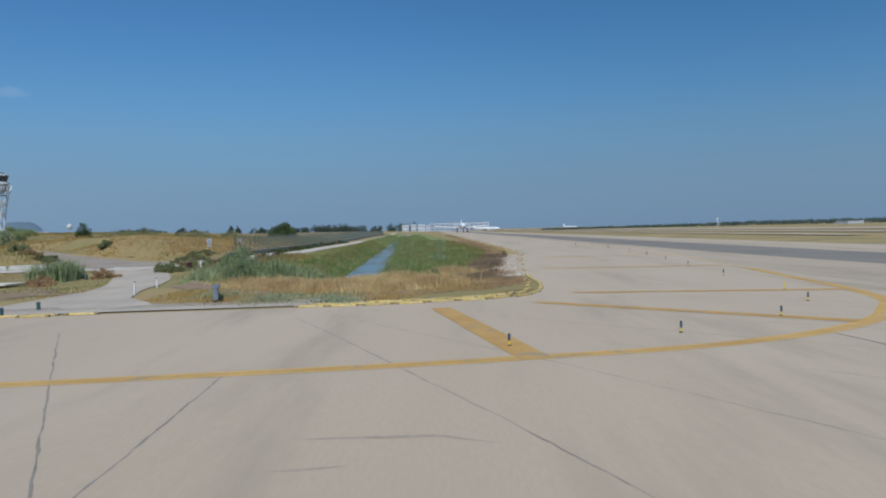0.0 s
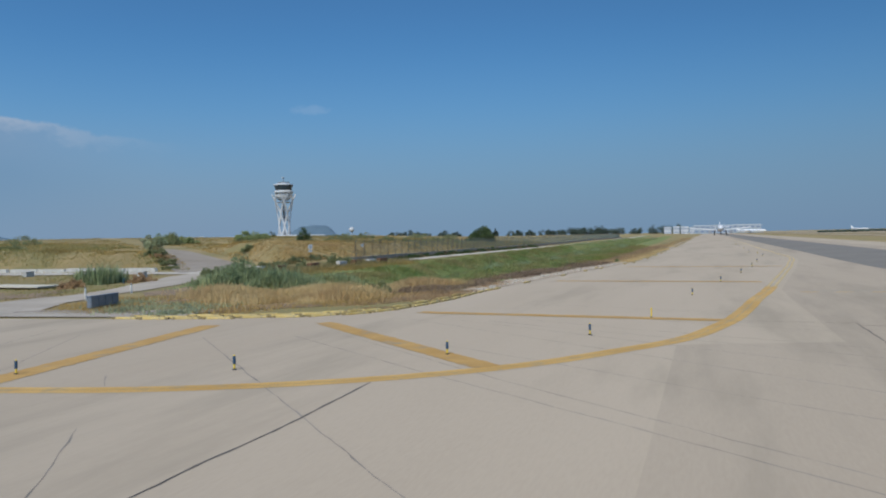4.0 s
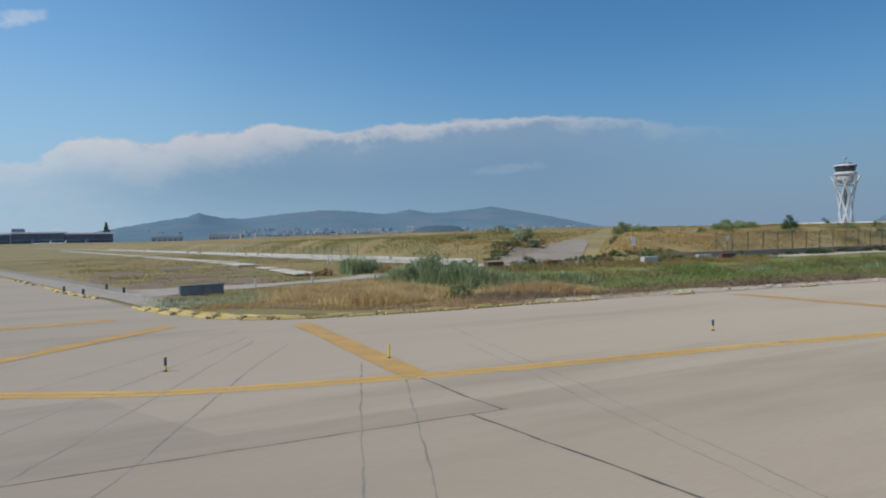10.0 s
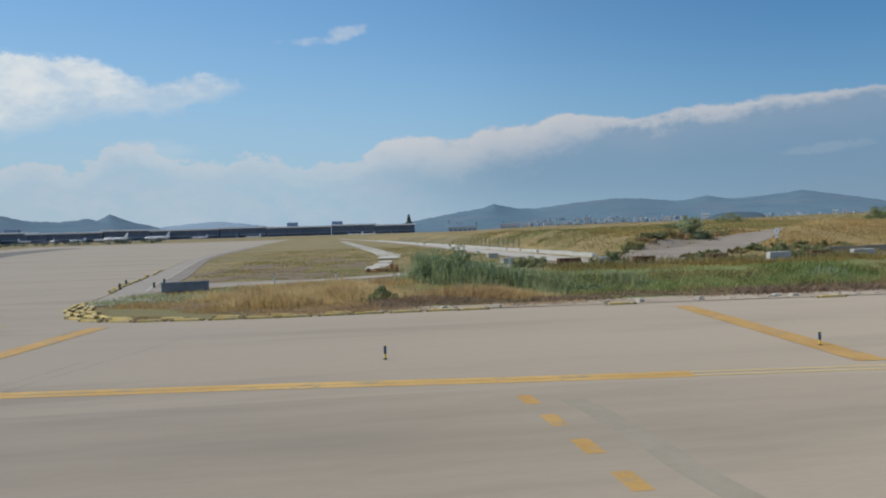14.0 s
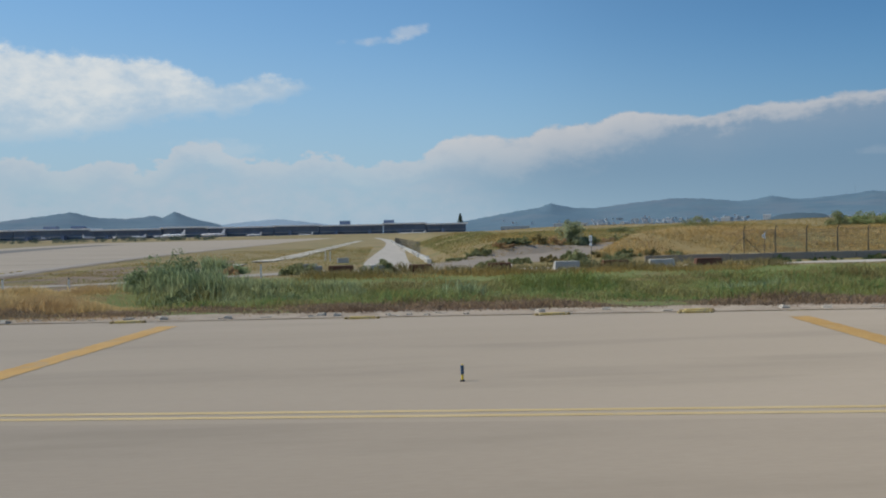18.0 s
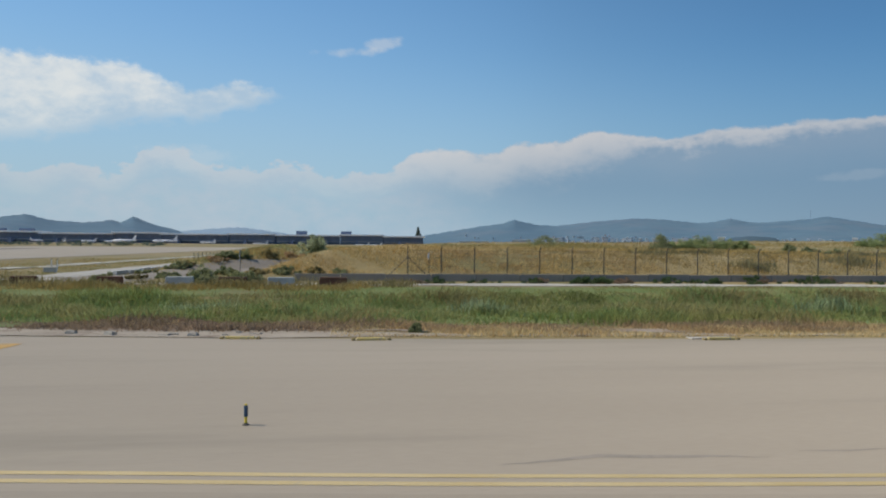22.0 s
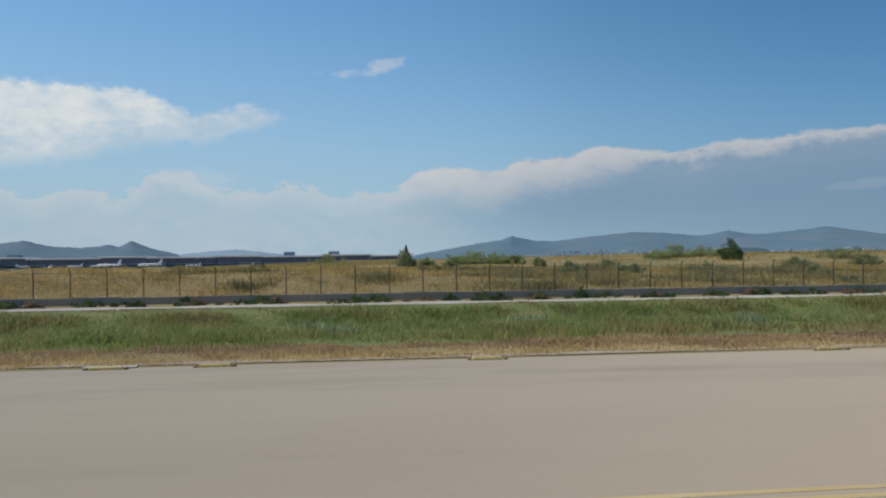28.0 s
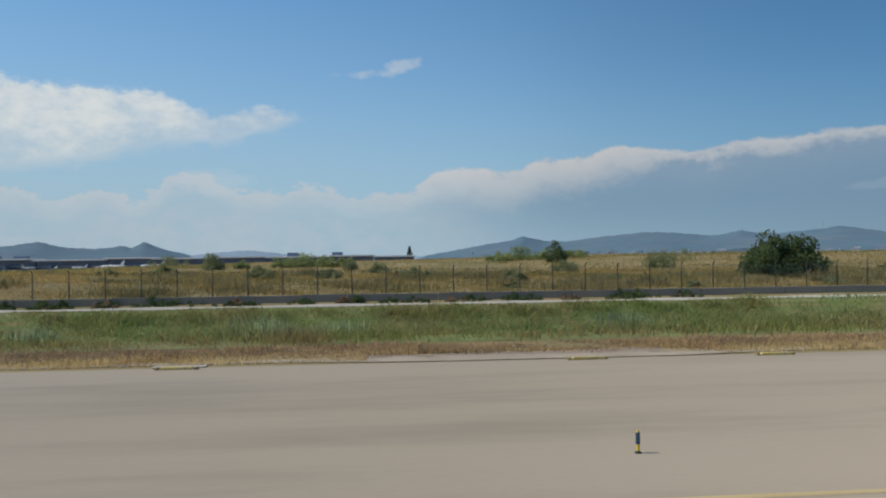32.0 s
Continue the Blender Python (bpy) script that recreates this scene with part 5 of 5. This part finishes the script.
sy = np.arange(118, 300, 3.5)
sx_ = np.interp(sy, [118, 160, 300], [-8.0, -8.2, -8.8])
wires = [(0, 3.5, 0.16 * k + 0.05, 0.16 * k + 0.062) for k in range(12)] + [(0.2 * k, 0.2 * k + 0.012, 0.05, 1.9) for k in range(17)]
screen_v = [(0, y_, z_) for y0, y1, z0, z1 in wires for y_, z_ in ((y0, z0), (y1, z0), (y1, z1), (y0, z1))]
panel = None
for x, y in zip(sx_, sy):
    if panel is None:
        panel = mesh_object("mesh_panel", screen_v, [(4 * k, 4 * k + 1, 4 * k + 2, 4 * k + 3) for k in range(len(wires))], net_green, screen)
        pole = part("post", tube((0, 0, -0.3), (0, 0, 2.0), 0.04, None, 8), galvanised, screen)
        o, q = panel, pole
    else:
        o, q = new("mesh_panel", panel.data), new("post", pole.data)
        o.parent = q.parent = screen
    o.matrix_basis = q.matrix_basis = pose(x, y, hz(x, y))
for k in range(72):
    y = 84 + 4.5 * k
    x = -9.2 + 0.5 * math.sin(y / 60)
    if rng.random() < 0.12:
        continue
    bm = box(4.35, 0.5, 0.5, (0, 0, 0), 0.03, taper=0.92)
    ob = part("road_barrier", bm, white_block)
    ob.matrix_basis = pose(x + rng.normal(0, 0.1), y, hz(x, y) - 0.03, 0, 0, 90 + rng.normal(0, 1.5))
    tagged(ob, "low whitewashed concrete road barrier on grass", "barrier", "road barriers")


def small_sign(at, kind, up):
    ob = empty("warning_sign", at, -80, "small white triangular warning sign on the fence" if kind else "small white square sign on a post in dry grass", "sign", "small signs")
    part("post", tube((0, 0, -0.2), (0, 0, up + 0.35), 0.03, None, 8), galvanised, ob)
    bm = bmesh.new()
    n = 3 if kind else 4
    bmesh.ops.create_cone(bm, cap_ends=True, segments=n, radius1=0.38, radius2=0.38, depth=0.03)
    bm.transform(Matrix.Translation((0, -0.05, up)) @ Matrix.Rotation(radians(90), 4, "X") @ Matrix.Rotation(radians(90 if kind else 45), 4, "Z"))
    part("panel", bm, far_white, ob)
    part("symbol", box(0.10, 0.012, 0.26, (0, -0.075, up - 0.14), 0.003), galvanised, ob, "dark symbol")
    if not kind:
        part("lower_plate", box(0.5, 0.03, 0.26, (0, -0.05, up - 0.66), 0.004), far_white, ob, "white plate below the sign")
    return ob


small_sign((21.9, 69.8, hz(21.9, 69.8)), 1, 1.85)
small_sign((5.3, 69.4, hz(5.3, 69.4)), 0, 2.1)

# ---- far distance ----
def skyline(name, pts, r0, r1, mat, label, shift=None, seed=3):
    """A range of hills from bearings and heights in degrees, with spurs running towards the airfield."""
    b = np.array(pts, float)
    a = np.arange(b[0, 0], b[-1, 0] + 0.01, 0.2)
    e = np.interp(a, b[:, 0], b[:, 1])
    wide = np.convolve(np.pad(e, 15, mode="edge"), np.hanning(31) / np.hanning(31).sum(), mode="valid")
    rows = 10
    verts = []
    for j in range(rows):
        k = j / (rows - 1)
        r = r0 + (r1 - r0) * k
        spur = 1 + (0.06 * np.sin(a * 0.7 + seed + 5 * k) + 0.035 * np.sin(a * 1.7 + 2 * seed - 8 * k)) * k * (1 - k) * 2.2
        rise_ = wide + (e - wide) * k ** 3 + 0.012 * k ** 4 * (np.sin(a * 5.1 + seed) + np.sin(a * 11.3 + 1) + 0.8 * np.sin(a * 19.7 + 2 * seed)) * np.minimum(1, e)
        z = np.tan(np.radians(rise_)) * r1 * (k ** 0.75) * spur + 3.6 * k - 6 * (1 - k)
        ox = shift(a) if shift else 0.0
        verts.append(np.stack([ox + r * np.sin(np.radians(a)), r * np.cos(np.radians(a)), z], 1))
    back = verts[-1].copy()
    verts.append(back.copy())
    back[:, :2] *= 1.03
    back[:, 2] = -10
    verts.append(back)
    n = len(a)
    faces = [(j * n + i, j * n + i + 1, (j + 1) * n + i + 1, (j + 1) * n + i) for j in range(rows + 1) if j != rows - 1 for i in range(n - 1)]
    ob = mesh_object(name, np.concatenate(verts), faces, mat, smooth=True)
    return tagged(ob, label, "hills", kind="structure")


# the hills get their haze from their paint; the air itself is clear
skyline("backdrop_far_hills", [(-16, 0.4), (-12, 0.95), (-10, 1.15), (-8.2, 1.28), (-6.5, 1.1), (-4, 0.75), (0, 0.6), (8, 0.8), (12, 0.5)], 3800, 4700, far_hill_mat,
        "pale far ridge in a painted haze colour", lambda a: 40 + 0 * a)
skyline("backdrop_far_ridge", [(38, 0.3), (42, 0.55), (47, 0.5), (52, 0.42), (57, 0.5), (62, 0.3), (68, 0.1)], 3800, 4700, far_hill_mat, "faint pale ridge in a painted haze colour")
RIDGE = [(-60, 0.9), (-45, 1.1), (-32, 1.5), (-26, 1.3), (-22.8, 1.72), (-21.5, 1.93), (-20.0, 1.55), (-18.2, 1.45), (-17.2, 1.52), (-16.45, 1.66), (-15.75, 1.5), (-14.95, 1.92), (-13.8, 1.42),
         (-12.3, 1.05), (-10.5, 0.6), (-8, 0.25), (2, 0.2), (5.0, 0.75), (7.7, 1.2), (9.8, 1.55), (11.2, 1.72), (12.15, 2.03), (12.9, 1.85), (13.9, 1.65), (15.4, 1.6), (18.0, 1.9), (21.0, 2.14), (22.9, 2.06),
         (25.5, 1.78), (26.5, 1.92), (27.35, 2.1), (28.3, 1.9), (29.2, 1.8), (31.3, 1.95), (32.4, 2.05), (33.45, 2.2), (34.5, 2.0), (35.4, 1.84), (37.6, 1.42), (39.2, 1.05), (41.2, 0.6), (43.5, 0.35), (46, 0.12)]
skyline("backdrop_hills", RIDGE, 3500, 4750, hill_mat, "wooded hills painted blue-green with summer haze", lambda a: 25 - 30 * sst(a, 0, 25))
skyline("backdrop_mound", [(59.2, 0.2), (59.7, 0.65), (60.5, 1.08), (61.3, 1.13), (62.3, 1.12), (62.75, 0.8), (63.2, 0.2)], 4300, 4400, mound_mat, "low flat-topped hill in a painted haze colour", lambda a: -60 + 0 * a)
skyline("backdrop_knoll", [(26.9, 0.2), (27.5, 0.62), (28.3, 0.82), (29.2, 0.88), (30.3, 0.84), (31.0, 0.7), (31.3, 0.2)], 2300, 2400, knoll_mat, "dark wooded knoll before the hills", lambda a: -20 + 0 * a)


def building(at, sx, sy, sz, mat, label, group, rows=2, cols=4, turn=0.0):
    ob = empty("town_building", at, turn, label, "building", group)
    part("body", box(sx, sy, sz, (0, 0, 0), 0.0), mat, ob)
    part("roof", box(sx * 1.03, sy * 1.03, sz * 0.05, (0, 0, sz), 0.0), roof_grey, ob)
    for j in range(rows):
        for i in range(cols):
            part("window", box(sx * 0.55 / cols, 0.3, sz * 0.32 / rows, (sx * ((i + 0.5) / cols - 0.5), -sy / 2 - 0.08, sz * (j + 0.35) / rows), 0.0), term_glass, ob)
    return ob


# town walls carry haze and sunny brightness in their base colour
for k in range(64):
    a = radians(rng.uniform(14, 27) if k < 26 else rng.uniform(31, 46) if k < 52 else rng.uniform(46, 57))
    r = rng.uniform(2300, 3150)
    x, y = r * math.sin(a), r * math.cos(a)
    hgt = math.tan(radians(rng.uniform(0.42, 0.60))) * r
    building((x, y, 0), rng.uniform(7, 20), 14, hgt, (haze_white, far_white, haze_brick)[k % 3], "pale brick town building below hazy hills" if k % 3 == 2 else "white town building in a haze-paled colour below the hills",
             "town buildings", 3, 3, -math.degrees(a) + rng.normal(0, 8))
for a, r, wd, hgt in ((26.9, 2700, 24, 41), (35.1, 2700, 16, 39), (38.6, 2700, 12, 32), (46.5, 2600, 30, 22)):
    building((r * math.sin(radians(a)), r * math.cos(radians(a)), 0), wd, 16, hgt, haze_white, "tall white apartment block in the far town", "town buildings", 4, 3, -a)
for a, r, sx, hgt in ((13.0, 2500, 60, 27), (14.3, 2500, 36, 27), (24.2, 2500, 26, 33), (9.5, 2450, 90, 21)):
    building((r * math.sin(radians(a)), r * math.cos(radians(a)), 0), sx, 14, hgt, haze_white, "broad white hall beyond the field", "far halls", 1, 6, -a)

HILL_A, HILL_E = [a for a, e in RIDGE], [e for a, e in RIDGE]
for k in range(230):
    a = rng.uniform(15, 26) if k < 130 else rng.uniform(29, 41) if k < 200 else rng.uniform(8, 42)
    top_ = math.tan(radians(np.interp(a, HILL_A, HILL_E))) * 4750
    seen = math.tan(radians(rng.uniform(0.50, 0.74) + (0.26 * rng.random() ** 3 if a < 26 else 0.0)))
    up_ = 0.05
    for _ in range(20):
        up_ = min(0.6, ((3500 + 1250 * up_) * seen / top_) ** (4 / 3))
    r, z = 3500 + 1250 * up_ - 30, top_ * up_ ** 0.75
    ob = empty("hillside_house", (r * math.sin(radians(a)), r * math.cos(radians(a)), z - 6), -a + rng.normal(0, 15),
               "small hillside house in a haze-paled colour" if k % 3 else "small brick hillside house in a haze-paled colour", "house", "hillside houses")
    sx, sz = rng.uniform(4, 12), rng.uniform(1.6, 4.2)
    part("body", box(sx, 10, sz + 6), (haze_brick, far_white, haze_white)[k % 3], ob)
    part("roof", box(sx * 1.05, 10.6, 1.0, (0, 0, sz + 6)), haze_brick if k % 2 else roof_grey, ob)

for a, hgt in ((32.35, 52), (31.85, 26), (27.35, 14)):
    z = math.tan(radians(np.interp(a, HILL_A, HILL_E))) * 4750
    ob = empty("radio_mast", (4745 * math.sin(radians(a)), 4745 * math.cos(radians(a)), z), 0, "slim radio mast on a hazy hilltop", "mast", "hilltop masts")
    part("shaft", tube((0, 0, -4), (0, 0, hgt), 1.0, 0.4, 8), far_hill_mat, ob)
    part("foot_house", box(7, 6, 4, (5, 0, -1)), far_white, ob)

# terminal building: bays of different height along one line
# its glazing is painted lighter and bluer to stand for haze
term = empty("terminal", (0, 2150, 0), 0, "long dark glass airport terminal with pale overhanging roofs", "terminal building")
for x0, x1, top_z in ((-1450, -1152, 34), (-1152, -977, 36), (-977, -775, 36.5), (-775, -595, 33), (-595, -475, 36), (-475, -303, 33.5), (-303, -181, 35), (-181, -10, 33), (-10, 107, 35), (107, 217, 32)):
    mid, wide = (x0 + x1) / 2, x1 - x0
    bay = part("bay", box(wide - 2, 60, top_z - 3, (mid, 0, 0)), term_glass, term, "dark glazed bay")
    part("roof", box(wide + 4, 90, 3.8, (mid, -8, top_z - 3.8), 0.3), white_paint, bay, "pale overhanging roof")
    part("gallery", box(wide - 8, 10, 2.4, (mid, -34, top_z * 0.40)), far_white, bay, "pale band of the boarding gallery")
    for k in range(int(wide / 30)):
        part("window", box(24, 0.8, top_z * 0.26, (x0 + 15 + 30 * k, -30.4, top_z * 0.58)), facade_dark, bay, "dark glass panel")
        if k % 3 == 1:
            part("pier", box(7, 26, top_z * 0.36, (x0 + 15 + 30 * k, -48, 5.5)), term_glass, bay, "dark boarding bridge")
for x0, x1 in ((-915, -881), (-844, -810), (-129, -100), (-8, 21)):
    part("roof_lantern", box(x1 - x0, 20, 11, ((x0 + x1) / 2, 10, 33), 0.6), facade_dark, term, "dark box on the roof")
conifer = empty("tree", (206, 2164, 0), 0, "tall dark conical tree standing by the terminal", "tree")
part("trunk", tube((0, 0, 0), (0, 0, 50), 1.2, 0.4, 8), bark, conifer)
lift_ = rng.uniform(6, 57, 150)
turn_, out_ = rng.uniform(0, 2 * np.pi, 150), (59 - lift_) / 59 * 16 * rng.uniform(0.25, 1.0, 150) ** 0.5 * (1 + 0.25 * np.sin(lift_ * 0.55))
v, t = leaf_cloud(np.stack([out_ * np.cos(turn_), out_ * np.sin(turn_), lift_], 1), rng.uniform(1.6, 2.8, 150), 40, 0.9)
tri_mesh("crown", v, t, leaf_far, conifer)


def airliner(at, turn, scale=1.0, label="white airliner parked by the terminal", group="parked airliners", fin_top=11.8):
    """A twin-jet, 38 m long, nose along +x before turning."""
    ob = empty("airliner", at, turn, label, "aircraft", group)
    ob.scale = (scale,) * 3
    bm = lathe([(0.05, -19), (0.7, -17.5), (1.3, -14), (1.95, -9), (2.0, 10), (1.85, 14), (1.4, 16.6), (0.7, 18.2), (0.05, 18.8)], 16)
    bm.transform(Matrix.Translation((0, 0, 3.9)) @ Matrix.Rotation(radians(90), 4, "Y"))
    body = part("fuselage", bm, plane_white, ob)
    part("window_band", box(26, 4.02, 0.35, (-1, 0, 4.3)), facade_dark, body, "dark row of cabin windows")
    for s in (-1, 1):
        wing = [(3.5, 1.6 * s, 3.0), (-2.8, 1.6 * s, 3.0), (-6.6, 17 * s, 4.3), (-5.0, 17 * s, 4.3)]
        v = [(x, y, z + t) for t in (-0.25, 0.2) for x, y, z in wing]
        mesh_object("wing", v, [(0, 1, 2, 3), (7, 6, 5, 4), (0, 4, 5, 1), (1, 5, 6, 2), (2, 6, 7, 3), (3, 7, 4, 0)], plane_white, ob)
        stab = [(-14.5, 0.6 * s, 4.6), (-17.8, 0.6 * s, 4.6), (-19.2, 6.2 * s, 5.1), (-18.0, 6.2 * s, 5.1)]
        v = [(x, y, z + t) for t in (-0.12, 0.12) for x, y, z in stab]
        mesh_object("tailplane", v, [(0, 1, 2, 3), (7, 6, 5, 4), (0, 4, 5, 1), (1, 5, 6, 2), (2, 6, 7, 3), (3, 7, 4, 0)], plane_white, ob)
        bm = lathe([(0.75, -2.2), (1.05, -1.0), (1.1, 1.4), (0.95, 2.0)], 14)
        bm.transform(Matrix.Translation((2.2, 5.7 * s, 2.0)) @ Matrix.Rotation(radians(90), 4, "Y"))
        part("engine", bm, plane_grey, ob, "grey engine")
        part("main_gear", tube((-1.5, 3.4 * s, 0), (-1.5, 3.0 * s, 3), 0.35, None, 8), block_black, ob)
    fin = [(-12.0, 5.6), (-17.6, 5.6), (-19.6, fin_top), (-17.4, fin_top)]
    v = [(x, t, z) for t in (-0.16, 0.16) for x, z in fin]
    mesh_object("fin", v, [(0, 1, 2, 3), (7, 6, 5, 4), (0, 4, 5, 1), (1, 5, 6, 2), (2, 6, 7, 3), (3, 7, 4, 0)], plane_white, ob)
    part("nose_gear", tube((13, 0, 0), (13, 0, 2.5), 0.25, None, 8), block_black, ob)
    return ob


first_plane = airliner((-330, 1960, 6), 180)
for turn_ in (175, 168):
    airliner((-457 + 46 * (turn_ - 172) / 3.5, 1900, 6.4), turn_, 1.55, "large white airliner parked on the far apron", "parked airliners", 12.6)
for x, y, z, tn in ((-746, 2010, 8, 60), (-622, 2000, 7, 180), (-569, 2010, 7, 190), (-203, 1960, 4, 200), (46, 1940, 2, 180), (80, 1990, 2, 170), (-860, 2020, 8, 100), (-690, 2030, 7, 120)):
    copy_thing(first_plane, pose(x, y, z, 0, 0, tn))
airliner((755, 8.5, 0), 180, 1.75, "wide-bodied airliner seen head-on far down the taxiway", "taxiing airliner", 8.0)
building((1500, -15, 0), 120, 14, 15.5, far_white, "long white building with dark bands far beyond the taxiway", "far terminal", 2, 12, -90)
for y, wd, hgt in ((97, 14, 14), (80, 12, 15), (64, 15, 14.5), (50, 9, 13)):
    building((1560, y, 0), wd, 14, hgt, haze_white, "bright white far building on the horizon", "far white buildings", 2, 4, -90)
airliner((900, -28, 0), 265, 0.9, "small white airliner on the far side of the runway", "taxiing airliner", 8.5)
airliner((1475, -238, 0), 265, 0.75, "white airliner far across the airfield", "taxiing airliner")

# control tower: flared lattice of crossing beams, cab and radar
T0 = Vector((682.5, 468.9, 0.0))
tower = empty("control_tower", T0, 0, "white control tower with a flared lattice of crossing beams", "control tower")
tower.scale = (0.589,) * 3
part("podium", lathe([(78, -2), (78, 15.5), (74, 18.0), (20, 18.5)], 40), tower_white, tower, "broad low white podium")
part("core", tube((0, 0, 12), (0, 0, 96), 2.6, None, 20), plane_grey, tower, "slim round lift shaft")


def waist(z):
    return float(np.interp(z, [13, 30, 46, 64, 80, 96], [12.0, 10.8, 10.6, 13.0, 17.2, 22.5]))


for s in (-1, 1):
    for k in range(6):
        bm = bmesh.new()
        zs = np.linspace(13, 96, 15)
        pts = [Vector((waist(z) * math.cos(2 * math.pi * k / 6 + s * (z - 13) / 83 * 1.9), waist(z) * math.sin(2 * math.pi * k / 6 + s * (z - 13) / 83 * 1.9), z)) for z in zs]
        prev = None
        for q in pts:
            rad = q.to_2d().normalized()
            tan = Vector((-rad.y, rad.x))
            ring_ = [bm.verts.new((q.x + rad.x * i * 0.9 + tan.x * j * 1.4, q.y + rad.y * i * 0.9 + tan.y * j * 1.4, q.z)) for i, j in ((-1, -1), (1, -1), (1, 1), (-1, 1))]
            if prev:
                for i in range(4):
                    bm.faces.new((prev[i], prev[(i + 1) % 4], ring_[(i + 1) % 4], ring_[i]))
            prev = ring_
        part("beam", bm, tower_white, tower)
for z, r in ((46, 10.0), (64, 12.2), (80, 16.2)):
    part("ring_floor", lathe([(r, z), (r, z + 1.2)], 28), plane_grey, tower, "grey ring floor")
part("lower_drum", lathe([(9, 84), (14.5, 90), (15.5, 95), (13, 97)], 28), tower_white, tower, "white drum below the cab")
part("ring", lathe([(15, 97), (18.5, 99), (18.5, 101), (15, 103)], 28), tower_white, tower, "pale ring below the windows")
part("cab", lathe([(14.5, 103), (17.6, 112), (17.2, 113)], 16), tower_glass, tower, "dark outward-leaning cab windows")
part("cab_roof", lathe([(18.4, 113), (18.4, 114.6), (10, 116.6), (3, 117.4)], 28), roof_grey, tower, "grey cab roof")
part("crown_rail", lathe([(11, 117.0), (11.4, 118.6), (10.6, 118.6)], 24), plane_grey, tower, "pale rail round the roof")
part("mast", tube((0, 0, 117), (0, 0, 127), 0.8, None, 8), plane_grey, tower)
part("radar", box(14, 2.2, 2.4, (0, 0, 126), 0.4, 20), tower_white, tower, "white radar bar")
dome = empty("radome", (1650, 847, 0), 0, "white radar dome on a short tower beyond the field", "radar dome")
dome.scale = (0.638,) * 3
part("tower", tube((0, 0, 0), (0, 0, 38), 3.2, 2.6, 12), far_white, dome)
part("dome", lathe([(6.4, 38.5)] + [(10.0 * math.cos(radians(p)), 46 + 10.0 * math.sin(radians(p))) for p in range(-50, 90, 14)] + [(0.2, 56)], 24), tower_white, dome, "white dome")
mast = empty("beacon_mast", (900, -324, 0), 0, "slim white beacon mast with a square base far off", "mast")
part("base_house", box(9, 9, 3.2, (0, 0, 0), 0.2), haze_white, mast)
part("pole", tube((0, 0, 3), (0, 0, 8), 0.8, 0.5, 8), haze_white, mast)
part("head", box(3, 3, 2, (0, 0, 8), 0.2), haze_white, mast)
building((640, -354, 0), 14, 20, 2.6, haze_white, "low white shed across the airfield", "far sheds", 1, 3, 20)

# belts of trees
for a, r, wd, tl in ((66.7, 560, 10, 8), (67.5, 560, 10, 9), (68.3, 560, 15, 11), (69.2, 600, 12, 7), (70.6, 560, 12, 9.5), (71.4, 600, 10, 7), (73.9, 560, 4, 10.5), (74.35, 560, 4, 11), (75.9, 560, 13, 8.4), (76.9, 620, 10, 7), (78.2, 560, 12, 8),
                     (79.1, 620, 10, 7), (80.0, 560, 14, 10), (80.7, 560, 12, 11.5), (81.6, 560, 12, 10), (82.1, 560, 11, 11), (83.1, 640, 14, 9), (84.6, 700, 12, 8), (85.8, 760, 12, 9), (86.6, 760, 14, 10), (87.4, 820, 12, 10), (63.7, 420, 9, 5.5)):
    a, r = a + 0.5, r * 2.3
    x, y = -80 + r * math.sin(radians(a)), 16.9 + r * math.cos(radians(a))
    plant("tree", (x, y, hz(x, y) - 0.3), wd * 2.3, 3.6 + math.tan(radians(0.15 + 0.045 * tl)) * r - hz(x, y), leaf_far, "dark rounded tree on the far field edge", "tree", 0.03, 120, 34, 0.6, "far field trees", 0.5)
plant("tree", (563, 412, hz(563, 412)), 8, 9, leaf_far, "dark tree standing before the control tower", "tree", 0.1, 60, 18, 0.45)
n_belt = 700
bx = rng.uniform(98, 124, n_belt)
br = rng.uniform(950, 1150, n_belt)
c_ = np.stack([-91 + br * np.sin(np.radians(bx)), 41 + br * np.cos(np.radians(bx)), rng.uniform(0.2, 1.0, n_belt) * np.interp(bx, [98, 106, 113, 124], [1.0, 2.2, 3.8, 4.4])], 1)
v, t = leaf_cloud(c_, rng.uniform(1.2, 2.0, n_belt) * np.interp(bx, [98, 106, 113], [0.8, 1.1, 1.6]), 40, 0.7)
tagged(tri_mesh("woodland", v, t, leaf_far), "far dark belt of woodland across the airfield", "woodland", kind="stuff")
bx = rng.uniform(-1300, -330, 260)
c_ = np.stack([bx, 1500 + rng.normal(0, 25, 260), rng.uniform(1.5, 6, 260)], 1)
v, t = leaf_cloud(c_, rng.uniform(3, 6, 260), 36, 1.4)
tagged(tri_mesh("hedgerow", v, t, leaf_far), "low dark hedge before the terminal apron", "hedge", kind="stuff")
apron_bank = mesh_object("apron_bank", [(-1600, 1440, -0.3), (330, 1440, -0.3), (330, 1600, 6.3), (-1600, 1600, 6.3)], [(0, 1, 2, 3)], ground_mat)
tagged(apron_bank, "long dry grass slope rising to the apron", "bank", kind="structure")
apron = part("apron", box(1930, 560, 6.5, (-635, 1880, -0.1)), concrete)
tagged(apron, "pale concrete apron before the terminal", "apron", kind="structure")
